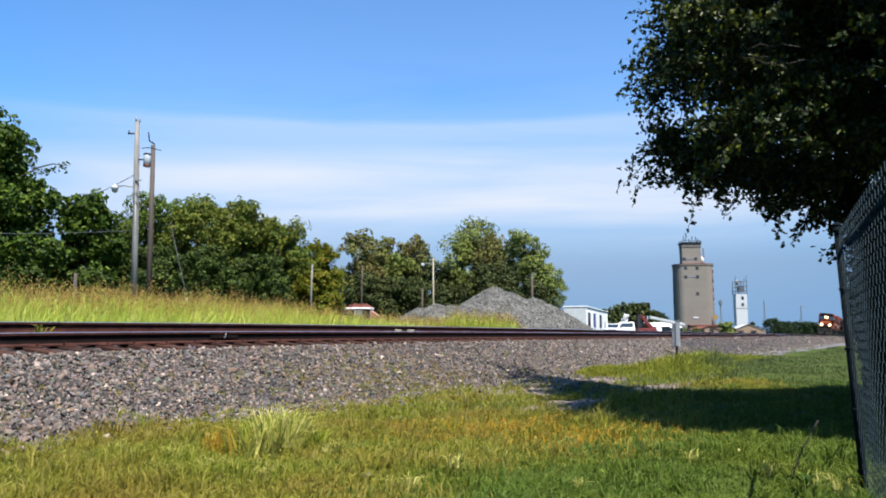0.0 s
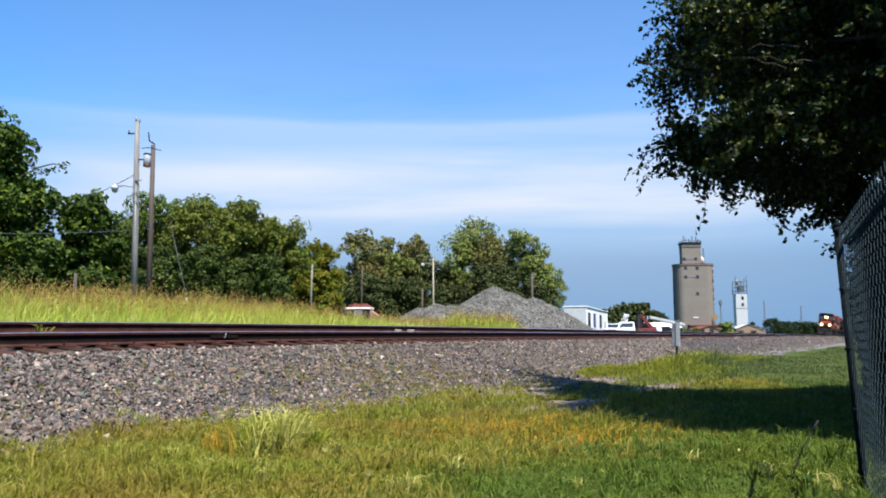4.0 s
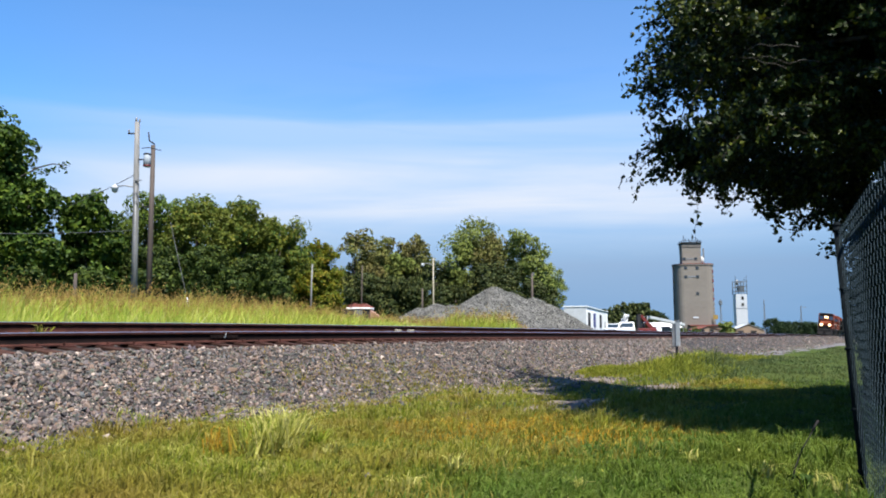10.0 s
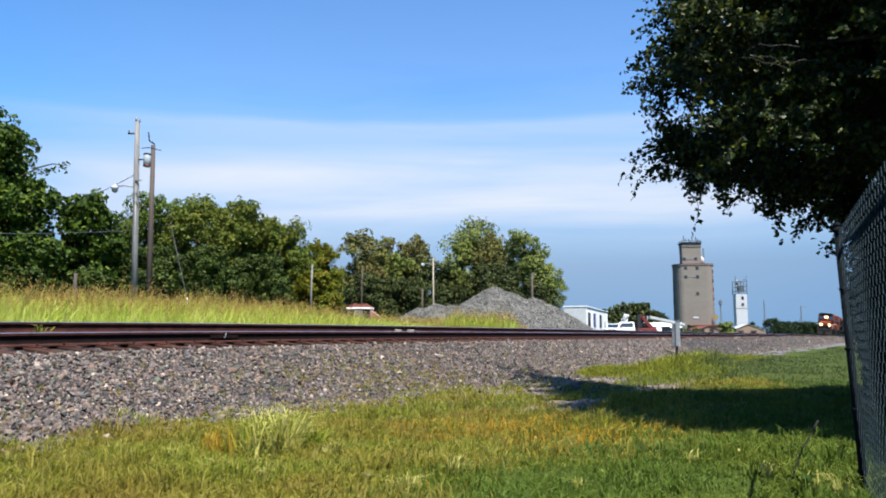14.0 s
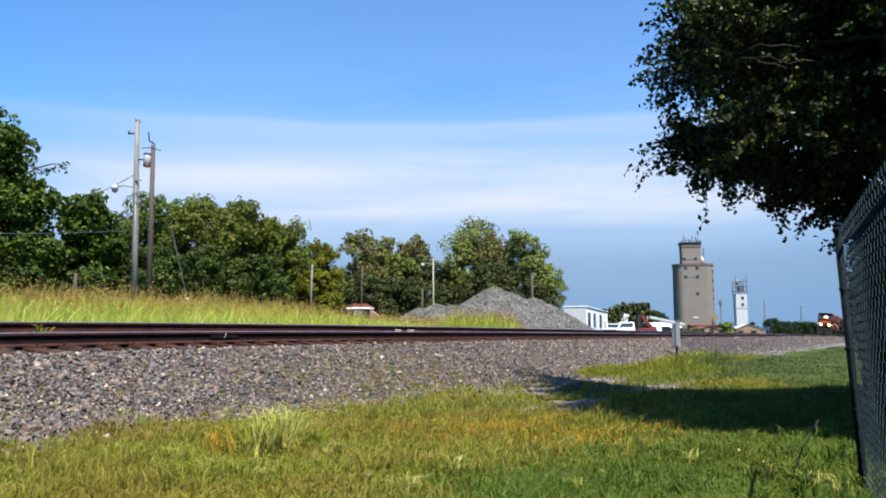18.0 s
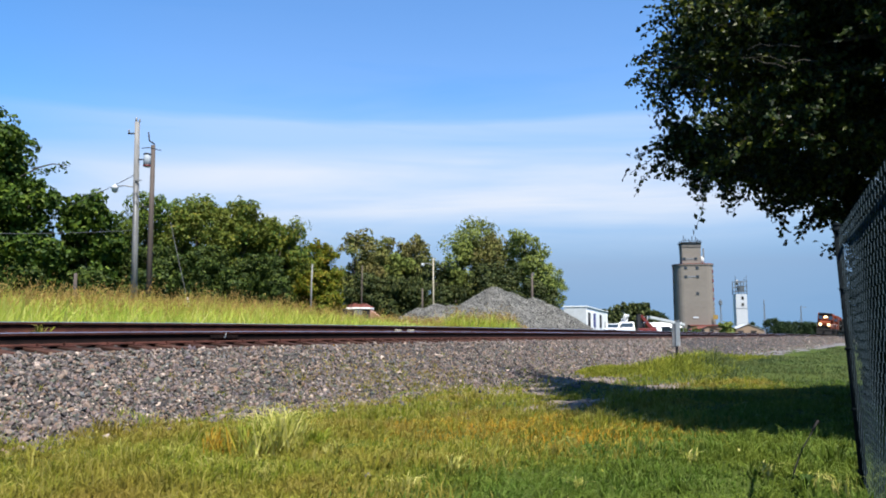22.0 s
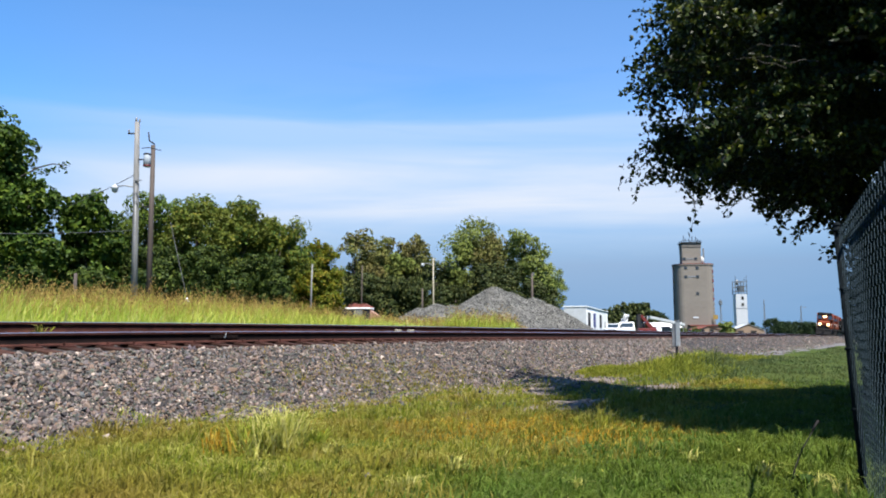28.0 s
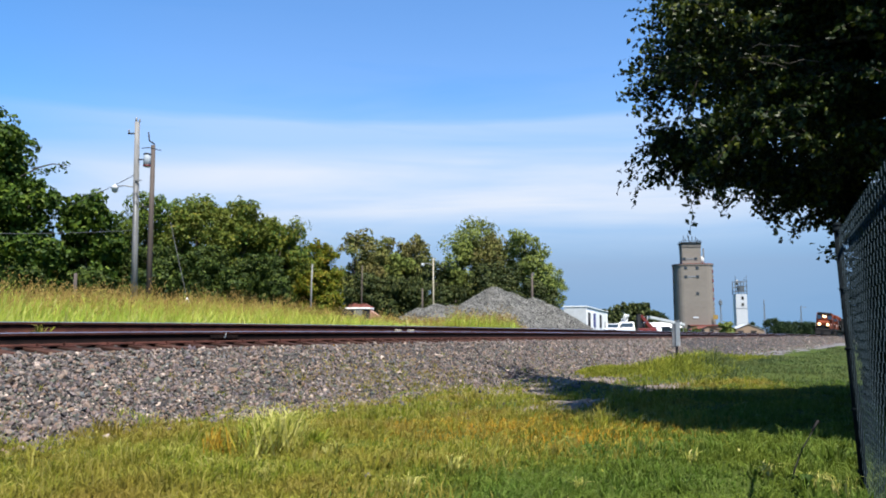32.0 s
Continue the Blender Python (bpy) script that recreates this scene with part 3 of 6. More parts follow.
for ur in (NEAR_RAIL, FAR_RAIL):
    bm, rows = bmesh.new(), []
    for q in rail_s:
        z0 = float(tie_top(q, ur)) + 0.004
        rows.append([bm.verts.new((*place(q, ur + a), z0 + b)) for a, b in RAIL])
    k = len(RAIL)
    for r, q in zip(rows, rows[1:]):
        for i in range(k):
            f = bm.faces.new((r[i], r[(i + 1) % k], q[(i + 1) % k], q[i]))
            # web faces take the colour darkened for the head's shade
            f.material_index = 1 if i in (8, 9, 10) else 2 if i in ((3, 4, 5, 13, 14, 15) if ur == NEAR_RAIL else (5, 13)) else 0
    bmesh.ops.recalc_face_normals(bm, faces=bm.faces[:])
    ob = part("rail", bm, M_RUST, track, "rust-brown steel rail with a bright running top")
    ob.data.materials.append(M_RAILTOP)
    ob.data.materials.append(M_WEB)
jb = bmesh.new()
box(jb, 0, 0, 0, 0.014, 0.62, 0.06, 0.005)
for k in range(6):
    box(jb, 0.012, -0.25 + k * 0.1, 0, 0.024, 0.026, 0.026, 0.004)
jb = part("joint_bar", jb, M_WEB, track, "bolted joint bar")
jb.matrix_basis = Matrix.Translation((*place(9.33, NEAR_RAIL - 0.025), float(tie_top(9.33, NEAR_RAIL)) + 0.09)) @ Matrix.Rotation(-TURN, 4, "Z")
bond = part("bond_wire", tubed([(0.022, -0.015, -0.02), (0.03, 0.0, 0.03), (0.022, 0.015, 0.06)], 0.011, 5), M_GALV, jb, "bright bond wire")
for q in (16.84, 17.46):
    an = part("rail_anchor", boxed(0, 0, 0, 0.09, 0.2, 0.06, 0.012), M_CREAM, track, "pale rail anchor")
    an.matrix_basis = Matrix.Translation((*place(q, FAR_RAIL - 0.09), float(tie_top(q, FAR_RAIL)) + 0.055)) @ Matrix.Rotation(-TURN, 4, "Z")
tie_mesh = bpy.data.meshes.new("tie")
box(bmb := bmesh.new(), 0, 0, -0.09, 2.6, 0.23, 0.18, 0.012)
bmb.to_mesh(tie_mesh)
bmb.free()
tie_mesh.materials.append(M_TIE)
plate = bmesh.new()
box(plate, 0, 0, 0.006, 0.36, 0.18, 0.018)
plate_mesh = bpy.data.meshes.new("tie_plate")
plate.to_mesh(plate_mesh)
plate.free()
plate_mesh.materials.append(M_RUST)
spike = bmesh.new()
box(spike, 0, 0, 0.03, 0.022, 0.022, 0.05, 0.004)
spike_mesh = bpy.data.meshes.new("spike")
spike.to_mesh(spike_mesh)
spike.free()
spike_mesh.materials.append(M_RUST)
rt = random.Random(5)
tilt = Matrix.Rotation(math.atan(CANT / 1.5), 4, "Y")
for i in range(230):
    q = -6 + i * 0.52 + rt.uniform(-0.03, 0.03)
    x, y = place(q, 10.2)
    m = Matrix.Translation((x, y, float(tie_top(q, 10.2)))) @ Matrix.Rotation(-TURN + rt.uniform(-0.012, 0.012), 4, "Z") @ tilt
    tie = part("tie", tie_mesh, None, track)
    tie.matrix_basis = m
    if i < 110:
        for ur in (NEAR_RAIL - 10.2, FAR_RAIL - 10.2):
            pl = part("tie_plate", plate_mesh, None, track)
            pl.matrix_basis = m @ Matrix.Translation((-ur, 0, 0))
            if i < 45:
                for a in (-0.1, 0.1):
                    part("spike", spike_mesh, None, pl).matrix_basis = Matrix.Translation((a, rt.choice((-0.05, 0.05)), 0))


# ---- grass ----
def scatter(rng, n, s0, s1, u0, u1, power=1.0):
    s = s0 + (s1 - s0) * rng.uniform(0, 1, n) ** power
    u = rng.uniform(u0, u1, n)
    x, y = place(s, u)
    return x, y, s, u


def grass(name, rng, x, y, h, w, material, label, lean=0.45, zf=None):
    z = ground_z(x, y) if zf is None else zf
    ob = part(name, blades(name, rng, np.stack([x, y, z - 0.01], 1), h, w, lean), material)
    return tagged(ob, label, "grass", kind="stuff")


def clumpy(x, y, f):
    return 0.5 + 0.5 * np.sin(x * f + 1.3 * np.sin(y * f * 0.7)) * np.sin(y * f * 1.1 + 0.8 * np.sin(x * f * 0.6 + 2))


def tufts(rng, x, y, per, spread_r):
    """Blade feet gathered round tuft centres, and each blade's tuft."""
    i = np.repeat(np.arange(len(x)), per)
    r = spread_r * rng.uniform(0, 1, len(i)) ** 0.6
    a = rng.uniform(0, math.tau, len(i))
    return x[i] + np.cos(a) * r, y[i] + np.sin(a) * r, i


rng = np.random.default_rng(21)
n = 52000
d = 3.8 + 13 * rng.uniform(0, 1, n) ** 1.75
x, y = rng.uniform(-0.62, 0.62, n) * d, d
s, u = along(x, y)
# green mown lawn towards the fence, yellow-green weeds towards the ballast
green = smooth(-0.5, 1.3, 0.85 * x - 0.55 * (y - 6.0) + 0.35 * np.sin(x * 1.9) + 0.3 * np.sin(y * 2.7))
thin = rng.uniform(0, 1, n) < np.clip((toe(s) + 0.25 - u) / 0.8, 0, 1) * (1 - 0.97 * bare(s, u))
pick = rng.uniform(0, 1, n) < green
for sel, name, mat, hm, lab in ((pick & thin, "lawn_grass", G_LAWN, 0.056, "short green lawn grass beside the fence"), (~pick & thin, "weedy_grass", G_WEED, 0.074, "yellow-green weedy grass along the ballast")):
    c = int(sel.sum())
    th = hm * rng.gamma(3.5, 0.29, c) * (0.62 + 0.9 * clumpy(x[sel], y[sel], 2.6) ** 1.5)
    bx, by, i = tufts(rng, x[sel], y[sel], 9, 0.07)
    h = th[i] * rng.uniform(0.5, 1.25, len(i))
    grass(name, rng, bx, by, h, (0.0045 + 0.0007 * by) * rng.uniform(0.6, 1.5, len(i)), mat, lab, 0.95)
# scattered weeds on the ballast slope
n = 5600
x, y, s, u = scatter(rng, n, 4, 24, 4.6, 8.5)
k = rng.uniform(0, 1, n) < (0.16 + 0.9 * np.exp(-((s - 11.5) / 2.6) ** 2)) * np.clip((8.6 - u) / 1.2, 0, 1) * np.where(u < 7.2, 0.6, 1)
bx, by, i = tufts(rng, x[k], y[k], 9, 0.06)
sb, ub = along(bx, by)
grass("slope_weeds", rng, bx, by, rng.uniform(0.05, 0.14, len(bx)), 0.008 * rng.uniform(0.6, 1.5, len(bx)), G_WEED, "sparse yellow-green weeds among the ballast stones", 0.9, np.where(ub > 7.0, bed_z(sb, ub), ground_z(bx, by)))
# rust-orange dry weeds
n = 2600
x, y = rng.normal(1.2, 0.75, n), rng.normal(8.15, 0.6, n)
x2, y2 = rng.normal(-0.6, 1.1, n // 3), rng.normal(8.6, 0.5, n // 3)
x, y = np.concatenate([x, x2]), np.concatenate([y, y2])
s, u = along(x, y)
k = u < toe(s)
grass("dry_weeds", rng, x[k], y[k], rng.uniform(0.05, 0.13, k.sum()), 0.009 * rng.uniform(0.6, 1.5, k.sum()), G_DRY, "patch of dry rust-orange weeds in the grass", 0.9)

n = 1500
x, y, s, u = scatter(rng, n, 8.5, 14.5, 6.9, 8.8)
k = rng.uniform(0, 1, n) < np.exp(-((s - 11.5) / 2.2) ** 2) * 0.7
grass("dry_weeds", rng, x[k], y[k], rng.uniform(0.04, 0.11, k.sum()), 0.009 * rng.uniform(0.6, 1.5, k.sum()), G_DRY, "sparse dry orange weeds among the ballast stones", 0.9, bed_z(s[k], u[k]))


def tuft(x, y, h, count, seed, material, label, width=0.012, lean=1.3):
    """One clump of long arching blades."""
    r = np.random.default_rng(seed)
    a, rad = r.uniform(0, math.tau, count), 0.10 * h / 0.4 * r.uniform(0, 1, count) ** 0.7
    base = np.stack([np.cos(a) * rad, np.sin(a) * rad, np.zeros(count)], 1)
    me = blades("grass_tuft", r, base, h * r.uniform(0.45, 1.1, count), width * r.uniform(0.6, 1.3, count), lean)
    ob = part("grass_tuft", me, material)
    ob.location = (x, y, float(ground_z(x, y)) - 0.01)
    return tagged(ob, label, "grass tuft", "grass tufts", "stuff")


# weeds growing between the rails
for i, (x, y, c) in enumerate(((-5.66, 10.9, 26), (-1.16, 18.9, 16), (-0.9, 19.4, 18), (-3.9, 13.2, 10))):
    w = tuft(x, y, 0.36 if i == 0 else 0.2, c, 340 + i, G_WEED, "small yellow-green weed growing between the rails", 0.02)
    w.location.z = float(tie_top(*along(x, y))) - 0.02
TUFTS = []
TL = "clump of long pale arching grass blades"


def plant(rows):
    for x, y, h, c, mat in rows:
        TUFTS.append(tuft(x, y, h, c, 300 + len(TUFTS), mat, TL if mat in (G_PALE, G_TUFT) else "clump of taller green grass in the lawn"))


plant(((-1.62, 6.75, 0.52, 90, G_TUFT), (-1.36, 6.75, 0.58, 150, G_PALE), (-1.55, 6.55, 0.5, 70, G_PALE), (-1.95, 6.7, 0.36, 45, G_DRY), (-1.6, 7.1, 0.5, 110, G_PALE), (-1.45, 7.3, 0.5, 90, G_PALE), (-1.5, 6.6, 0.5, 34, G_PALE), (-1.72, 6.6, 0.46, 16, G_DRY), (-1.15, 7.0, 0.3, 110, G_TUFT), (-2.2, 6.4, 0.22, 40, G_PALE), (-0.9, 6.35, 0.22, 40, G_PALE), (0.08, 5.5, 0.26, 46, G_PALE), (0.16, 5.1, 0.22, 36, G_LAWN), (-3.3, 7.9, 0.32, 60, G_WEED), (-2.9, 6.9, 0.2, 30, G_PALE), (0.9, 5.3, 0.16, 26, G_PALE), (1.55, 5.2, 0.2, 30, G_LAWN), (2.35, 5.0, 0.24, 34, G_PALE), (2.2, 5.6, 0.2, 30, G_LAWN)))
plant(((1.9, 6.0, 0.18, 30, G_PALE), (2.75, 6.3, 0.22, 40, G_LAWN), (1.2, 7.3, 0.16, 30, G_PALE), (-0.3, 7.6, 0.2, 40, G_WEED), (-0.9, 9.6, 0.28, 60, G_WEED), (2.95, 5.95, 0.34, 60, G_LAWN), (2.86, 5.45, 0.3, 50, G_LAWN), (2.74, 5.2, 0.26, 46, G_LAWN), (2.62, 4.9, 0.28, 46, G_LAWN), (0.3, 10.4, 0.3, 60, G_WEED), (-3.62, 8.7, 0.42, 40, G_PALE), (-3.3, 8.6, 0.36, 44, G_TUFT), (2.22, 4.72, 0.24, 26, G_LAWN), (2.42, 4.78, 0.26, 20, G_PALE), (2.3, 5.6, 0.2, 30, G_PALE), (-0.25, 5.0, 0.2, 36, G_PALE), (-1.2, 5.3, 0.16, 30, G_PALE), (0.6, 4.9, 0.18, 30, G_LAWN)))
# a pale leafy clump on the bank by the marker
for i, (x, y, h) in enumerate(((8.3, 26.4, 0.42), (8.75, 26.8, 0.5), (9.2, 27.4, 0.38))):
    tuft(x, y, h, 90, 370 + i, G_TUFT, "pale green leafy clump on the low bank", 0.035, 0.8)
# dry flecks and small pale leaves lying in the grass
n = 150
x, y = rng.uniform(-3.6, 3.0, n), 4.4 + 4.2 * rng.uniform(0, 1, n)
lt = part("leaf_litter", leaves("leaf_litter", rng, np.stack([x, y, ground_z(x, y) + rng.uniform(0.03, 0.09, n)], 1), rng.uniform(0.015, 0.035, n), 0.2, 0.6), G_PALE)
tagged(lt, "pale dry leaf flecks scattered over the grass", "leaf litter", kind="stuff")
# a leaning dead stalk and a broad-leaved weed near the fence
st = thing("dead_stalk", pose(2.31, 5.25, float(ground_z(2.31, 5.25))), "thin dark dead weed stalk leaning over the lawn", "weed")
part("stem", tubed([(0, 0, -0.02), (0.05, 0.03, 0.13), (0.13, 0.08, 0.25), (0.27, 0.16, 0.40)], [0.006, 0.006, 0.005, 0.003], 6), M_BLACK, st)
part("seed_head", tubed([(0.23, 0.14, 0.36), (0.29, 0.17, 0.43)], [0.006, 0.010], 6), M_BLACK, st)
wd = thing("broad_leaved_weed", pose(2.28, 4.95, float(ground_z(2.28, 4.95))), "low broad-leaved dark green weed in the lawn", "weed")
rw = random.Random(8)
for k in range(11):
    a, ln = rw.uniform(0, math.tau), rw.uniform(0.05, 0.12)
    bm = bmesh.new()
    mid = [(math.cos(a) * ln * t, math.sin(a) * ln * t, 0.02 + 0.10 * math.sin(t * 2.2)) for t in (0, 0.35, 0.7, 1.0)]
    sd = Vector((-math.sin(a), math.cos(a), 0))
    wid = (0.004, 0.016, 0.012, 0.002)
    lv = [bm.verts.new(Vector(m) - sd * w + Vector((0, 0, 0.008))) for m, w in zip(mid, wid)]
    mv = [bm.verts.new(m) for m in mid]
    rv = [bm.verts.new(Vector(m) + sd * w + Vector((0, 0, 0.008))) for m, w in zip(mid, wid)]
    for i in range(3):
        bm.faces.new((lv[i], mv[i], mv[i + 1], lv[i + 1]))
        bm.faces.new((mv[i], rv[i], rv[i + 1], mv[i + 1]))
    part("leaf", bm, F_DEEP, wd)
# far lawn and its mound beside the marker post
n = 90000
x, y, s, u = scatter(rng, n, 9, 110, -6, 7.2, 1.9)
keep = (y > 12) & (x / np.maximum(y, 1) < 0.62) & (rng.uniform(0, 1, n) < np.clip((toe(s) - 0.5 - u) / 0.6, 0, 1))
x, y, s, u = x[keep], y[keep], s[keep], u[keep]
xe, ye, se, ue = scatter(rng, 26000, 13, 38, 3.4, 7.1)
ke = (rng.uniform(0, 1, 26000) > bare(se, ue)) & (ye > 12)
x, y, s, u = np.concatenate([x, xe[ke]]), np.concatenate([y, ye[ke]]), np.concatenate([s, se[ke]]), np.concatenate([u, ue[ke]])
sel = u + rng.normal(0, 0.45, len(s)) + 0.12 * np.maximum(0, 26 - s) * (u < 5.2) > 4.9 + 0.5 * np.sin(s * 0.5) + 0.07 * np.maximum(s - 34, 0)
ok = rng.uniform(0, 1, len(s)) > bare(s, u) * 0.95
x, y, s, u, sel = x[ok], y[ok], s[ok], u[ok], sel[ok]
for k, name, mat, hm, lab in ((sel, "bank_grass", G_BANK, 0.2, "yellow-green grass on the low bank"), (~sel, "far_lawn_grass", G_FIELD, 0.13, "mown green grass reaching along the railway")):
    c = k.sum()
    hm = np.where((np.abs(u[k] - 5.6) < 0.85) & (s[k] > 21) & (s[k] < 31), 0.24, hm * 0.62) * (0.45 + 1.1 * clumpy(x[k], y[k], 0.9))
    grass(name, rng, x[k], y[k], hm * rng.gamma(6, 0.17, c), 0.0022 * y[k] * rng.uniform(0.5, 1.2, c) * 0.6, mat, lab, 0.8)
# thick yellow-green stands on the toe of the ballast
for s0, u0, rs, ru, tall_ in ((20.6, 6.45, 1.9, 0.8, 0.2), (28.0, 5.7, 4.2, 0.95, 0.26), (34.0, 5.2, 4.2, 0.7, 0.2)):
    n = 5200
    x, y, s, u = scatter(rng, n, s0 - rs, s0 + rs, u0 - ru, u0 + ru)
    rim = 1 - ((s - s0) / rs) ** 2 - ((u - u0) / ru) ** 2 - 0.3 * rng.uniform(0, 1, n)
    k = rim > 0
    grass("bank_grass", rng, x[k], y[k], (0.05 + tall_ * np.sqrt(rim[k]) * (0.6 + 0.6 * clumpy(x[k], y[k], 1.6))) * rng.uniform(0.6, 1.15, k.sum()), 0.024 * rng.uniform(0.5, 1.3, k.sum()), G_BANK, "thick stand of yellow-green grass beside the ballast", 0.6)
# rough lawn further along the fence
n = 2600
x, y = rng.uniform(-7, 6, n), rng.uniform(-7, 3.9, n)
bx, by, i = tufts(rng, x, y, 7, 0.12)
grass("lawn_grass", rng, bx, by, 0.07 * rng.gamma(4, 0.25, len(bx)), 0.014 * rng.uniform(0.6, 1.5, len(bx)), G_LAWN, "short green lawn grass in the open", 0.9)
# tall seeding grass beyond the track
rng = np.random.default_rng(22)
TALL = []
for i in range(9):
    n = 13000
    s0 = 4 + i * 6.2
    s = rng.uniform(s0, s0 + 6.6, n)
    u = 13.6 + 17 * rng.uniform(0, 1, n) ** 1.5
    x, y = place(s, u)
    keep = (rng.uniform(0, 1, n) < 0.55 + 0.45 * clumpy(x, y, 0.9)) & (x / y > -0.66)
    x, y, s, u = x[keep], y[keep], s[keep], u[keep]
    c = len(x)
    fall = 1 - 0.80 * smooth(18, 43, s) - 0.2 * smooth(8, 13, s) * (1 - smooth(19, 26, s))
    h = rng.gamma(14, 0.064, c) * fall * (0.75 + 0.4 * clumpy(x, y, 1.7))
    b = place(s0 + 3.3, 20)
    org = np.array([b[0], b[1], float(ground_z(*b))])
    base = np.stack([x, y, ground_z(x, y) - 0.02], 1) - org
    ob = part("tall_grass", blades("tall_grass", rng, base, h, 0.011 + 0.0006 * y * rng.uniform(0.5, 1.3, c), 0.5, (0.1, 0.04)), G_TALL)
    ob.location = org
    tagged(ob, "tall yellow-green grass beyond the track, bending in the wind", "grass", "tall grass", "stuff")
    TALL.append(ob)
    # golden stems that stand over the green blades
    g = (rng.uniform(0, 1, c) < 0.42 - 0.28 * smooth(20, 40, s)) & (u > 21)
    gold = part("seed_stems", blades("seed_stems", rng, base[g] + rng.normal(0, 0.06, (g.sum(), 3)) * np.array([1, 1, 0]), h[g] * rng.uniform(0.95, 1.3, g.sum()), 0.008 + 0.0004 * y[g], 0.3, (0.12, 0.05)), G_GOLD, ob)
    gold["label"], gold["kind"] = "golden seed stems", "stuff"
    # tan seed heads on long stems
    k = rng.uniform(0, 1, c) < 0.3 * (1 - 0.75 * smooth(20, 44, s)) * smooth(19, 24, u)
    hb, hh = base[k] + np.array([0.1, 0.03, 0]) * h[k][:, None], h[k]
    tip = hb + np.array([0.06, 0, 0.98]) * hh[:, None]
    m = np.repeat(tip, 7, 0) + rng.normal(0, 1, (k.sum() * 7, 3)) * np.array([0.05, 0.05, 0.13])
    sd = part("seed_heads", leaves("seed_heads", rng, m, rng.uniform(0.045, 0.11, len(m)), -1.2, 0.35), G_SEED, ob)
    sd["label"] = "tan seed heads"
    sd["kind"] = "stuff"


# a stand of tall grass before the gravel heap
n = 9000
x, y = rng.uniform(-5.5, 7.0, n), rng.uniform(57, 66, n)
org = np.array([0.0, 61.0, float(ground_z(0.0, 61.0))])
h = rng.gamma(20, 0.078, n) * (1 - 0.8 * smooth(4.4, 6.8, x)) * (0.72 + 0.28 * smooth(-0.6, 0.8, x)) * (0.7 + 0.4 * clumpy(x, y, 1.1))
base = np.stack([x, y, ground_z(x, y) - 0.02], 1) - org
ob = part("tall_grass", blades("tall_grass", rng, base, h, 0.06 * rng.uniform(0.5, 1.3, n), 0.45, (0.1, 0.04)), G_TALL)
ob.location = org
tagged(ob, "tall yellow-green grass before the gravel heap", "grass", "tall grass", "stuff")
TALL.append(ob)
k = rng.uniform(0, 1, n) < 0.25
tip = base[k] + np.array([0.12, 0.03, 0.92]) * h[k][:, None]
m = np.repeat(tip, 6, 0) + rng.normal(0, 1, (k.sum() * 6, 3)) * np.array([0.07, 0.07, 0.14])
sd = part("seed_heads", leaves("seed_heads", rng, m, rng.uniform(0.08, 0.16, len(m)), -1.2, 0.4), G_SEED, ob)
sd["label"], sd["kind"] = "tan seed heads", "stuff"


# ---- trees ----
def branchy(rng, p0, p1, r0, r1, bend=0.12, k=5):
    p0, p1 = Vector(p0), Vector(p1)
    ln = (p1 - p0).length
    pts = []
    for i in range(k + 1):
        t = i / k
        w = math.sin(t * math.pi) * bend * ln
        pts.append(p0.lerp(p1, t) + Vector((rng.uniform(-w, w), rng.uniform(-w, w), rng.uniform(-w, w) * 0.5)))
    return pts, [r0 + (r1 - r0) * i / k for i in range(k + 1)]


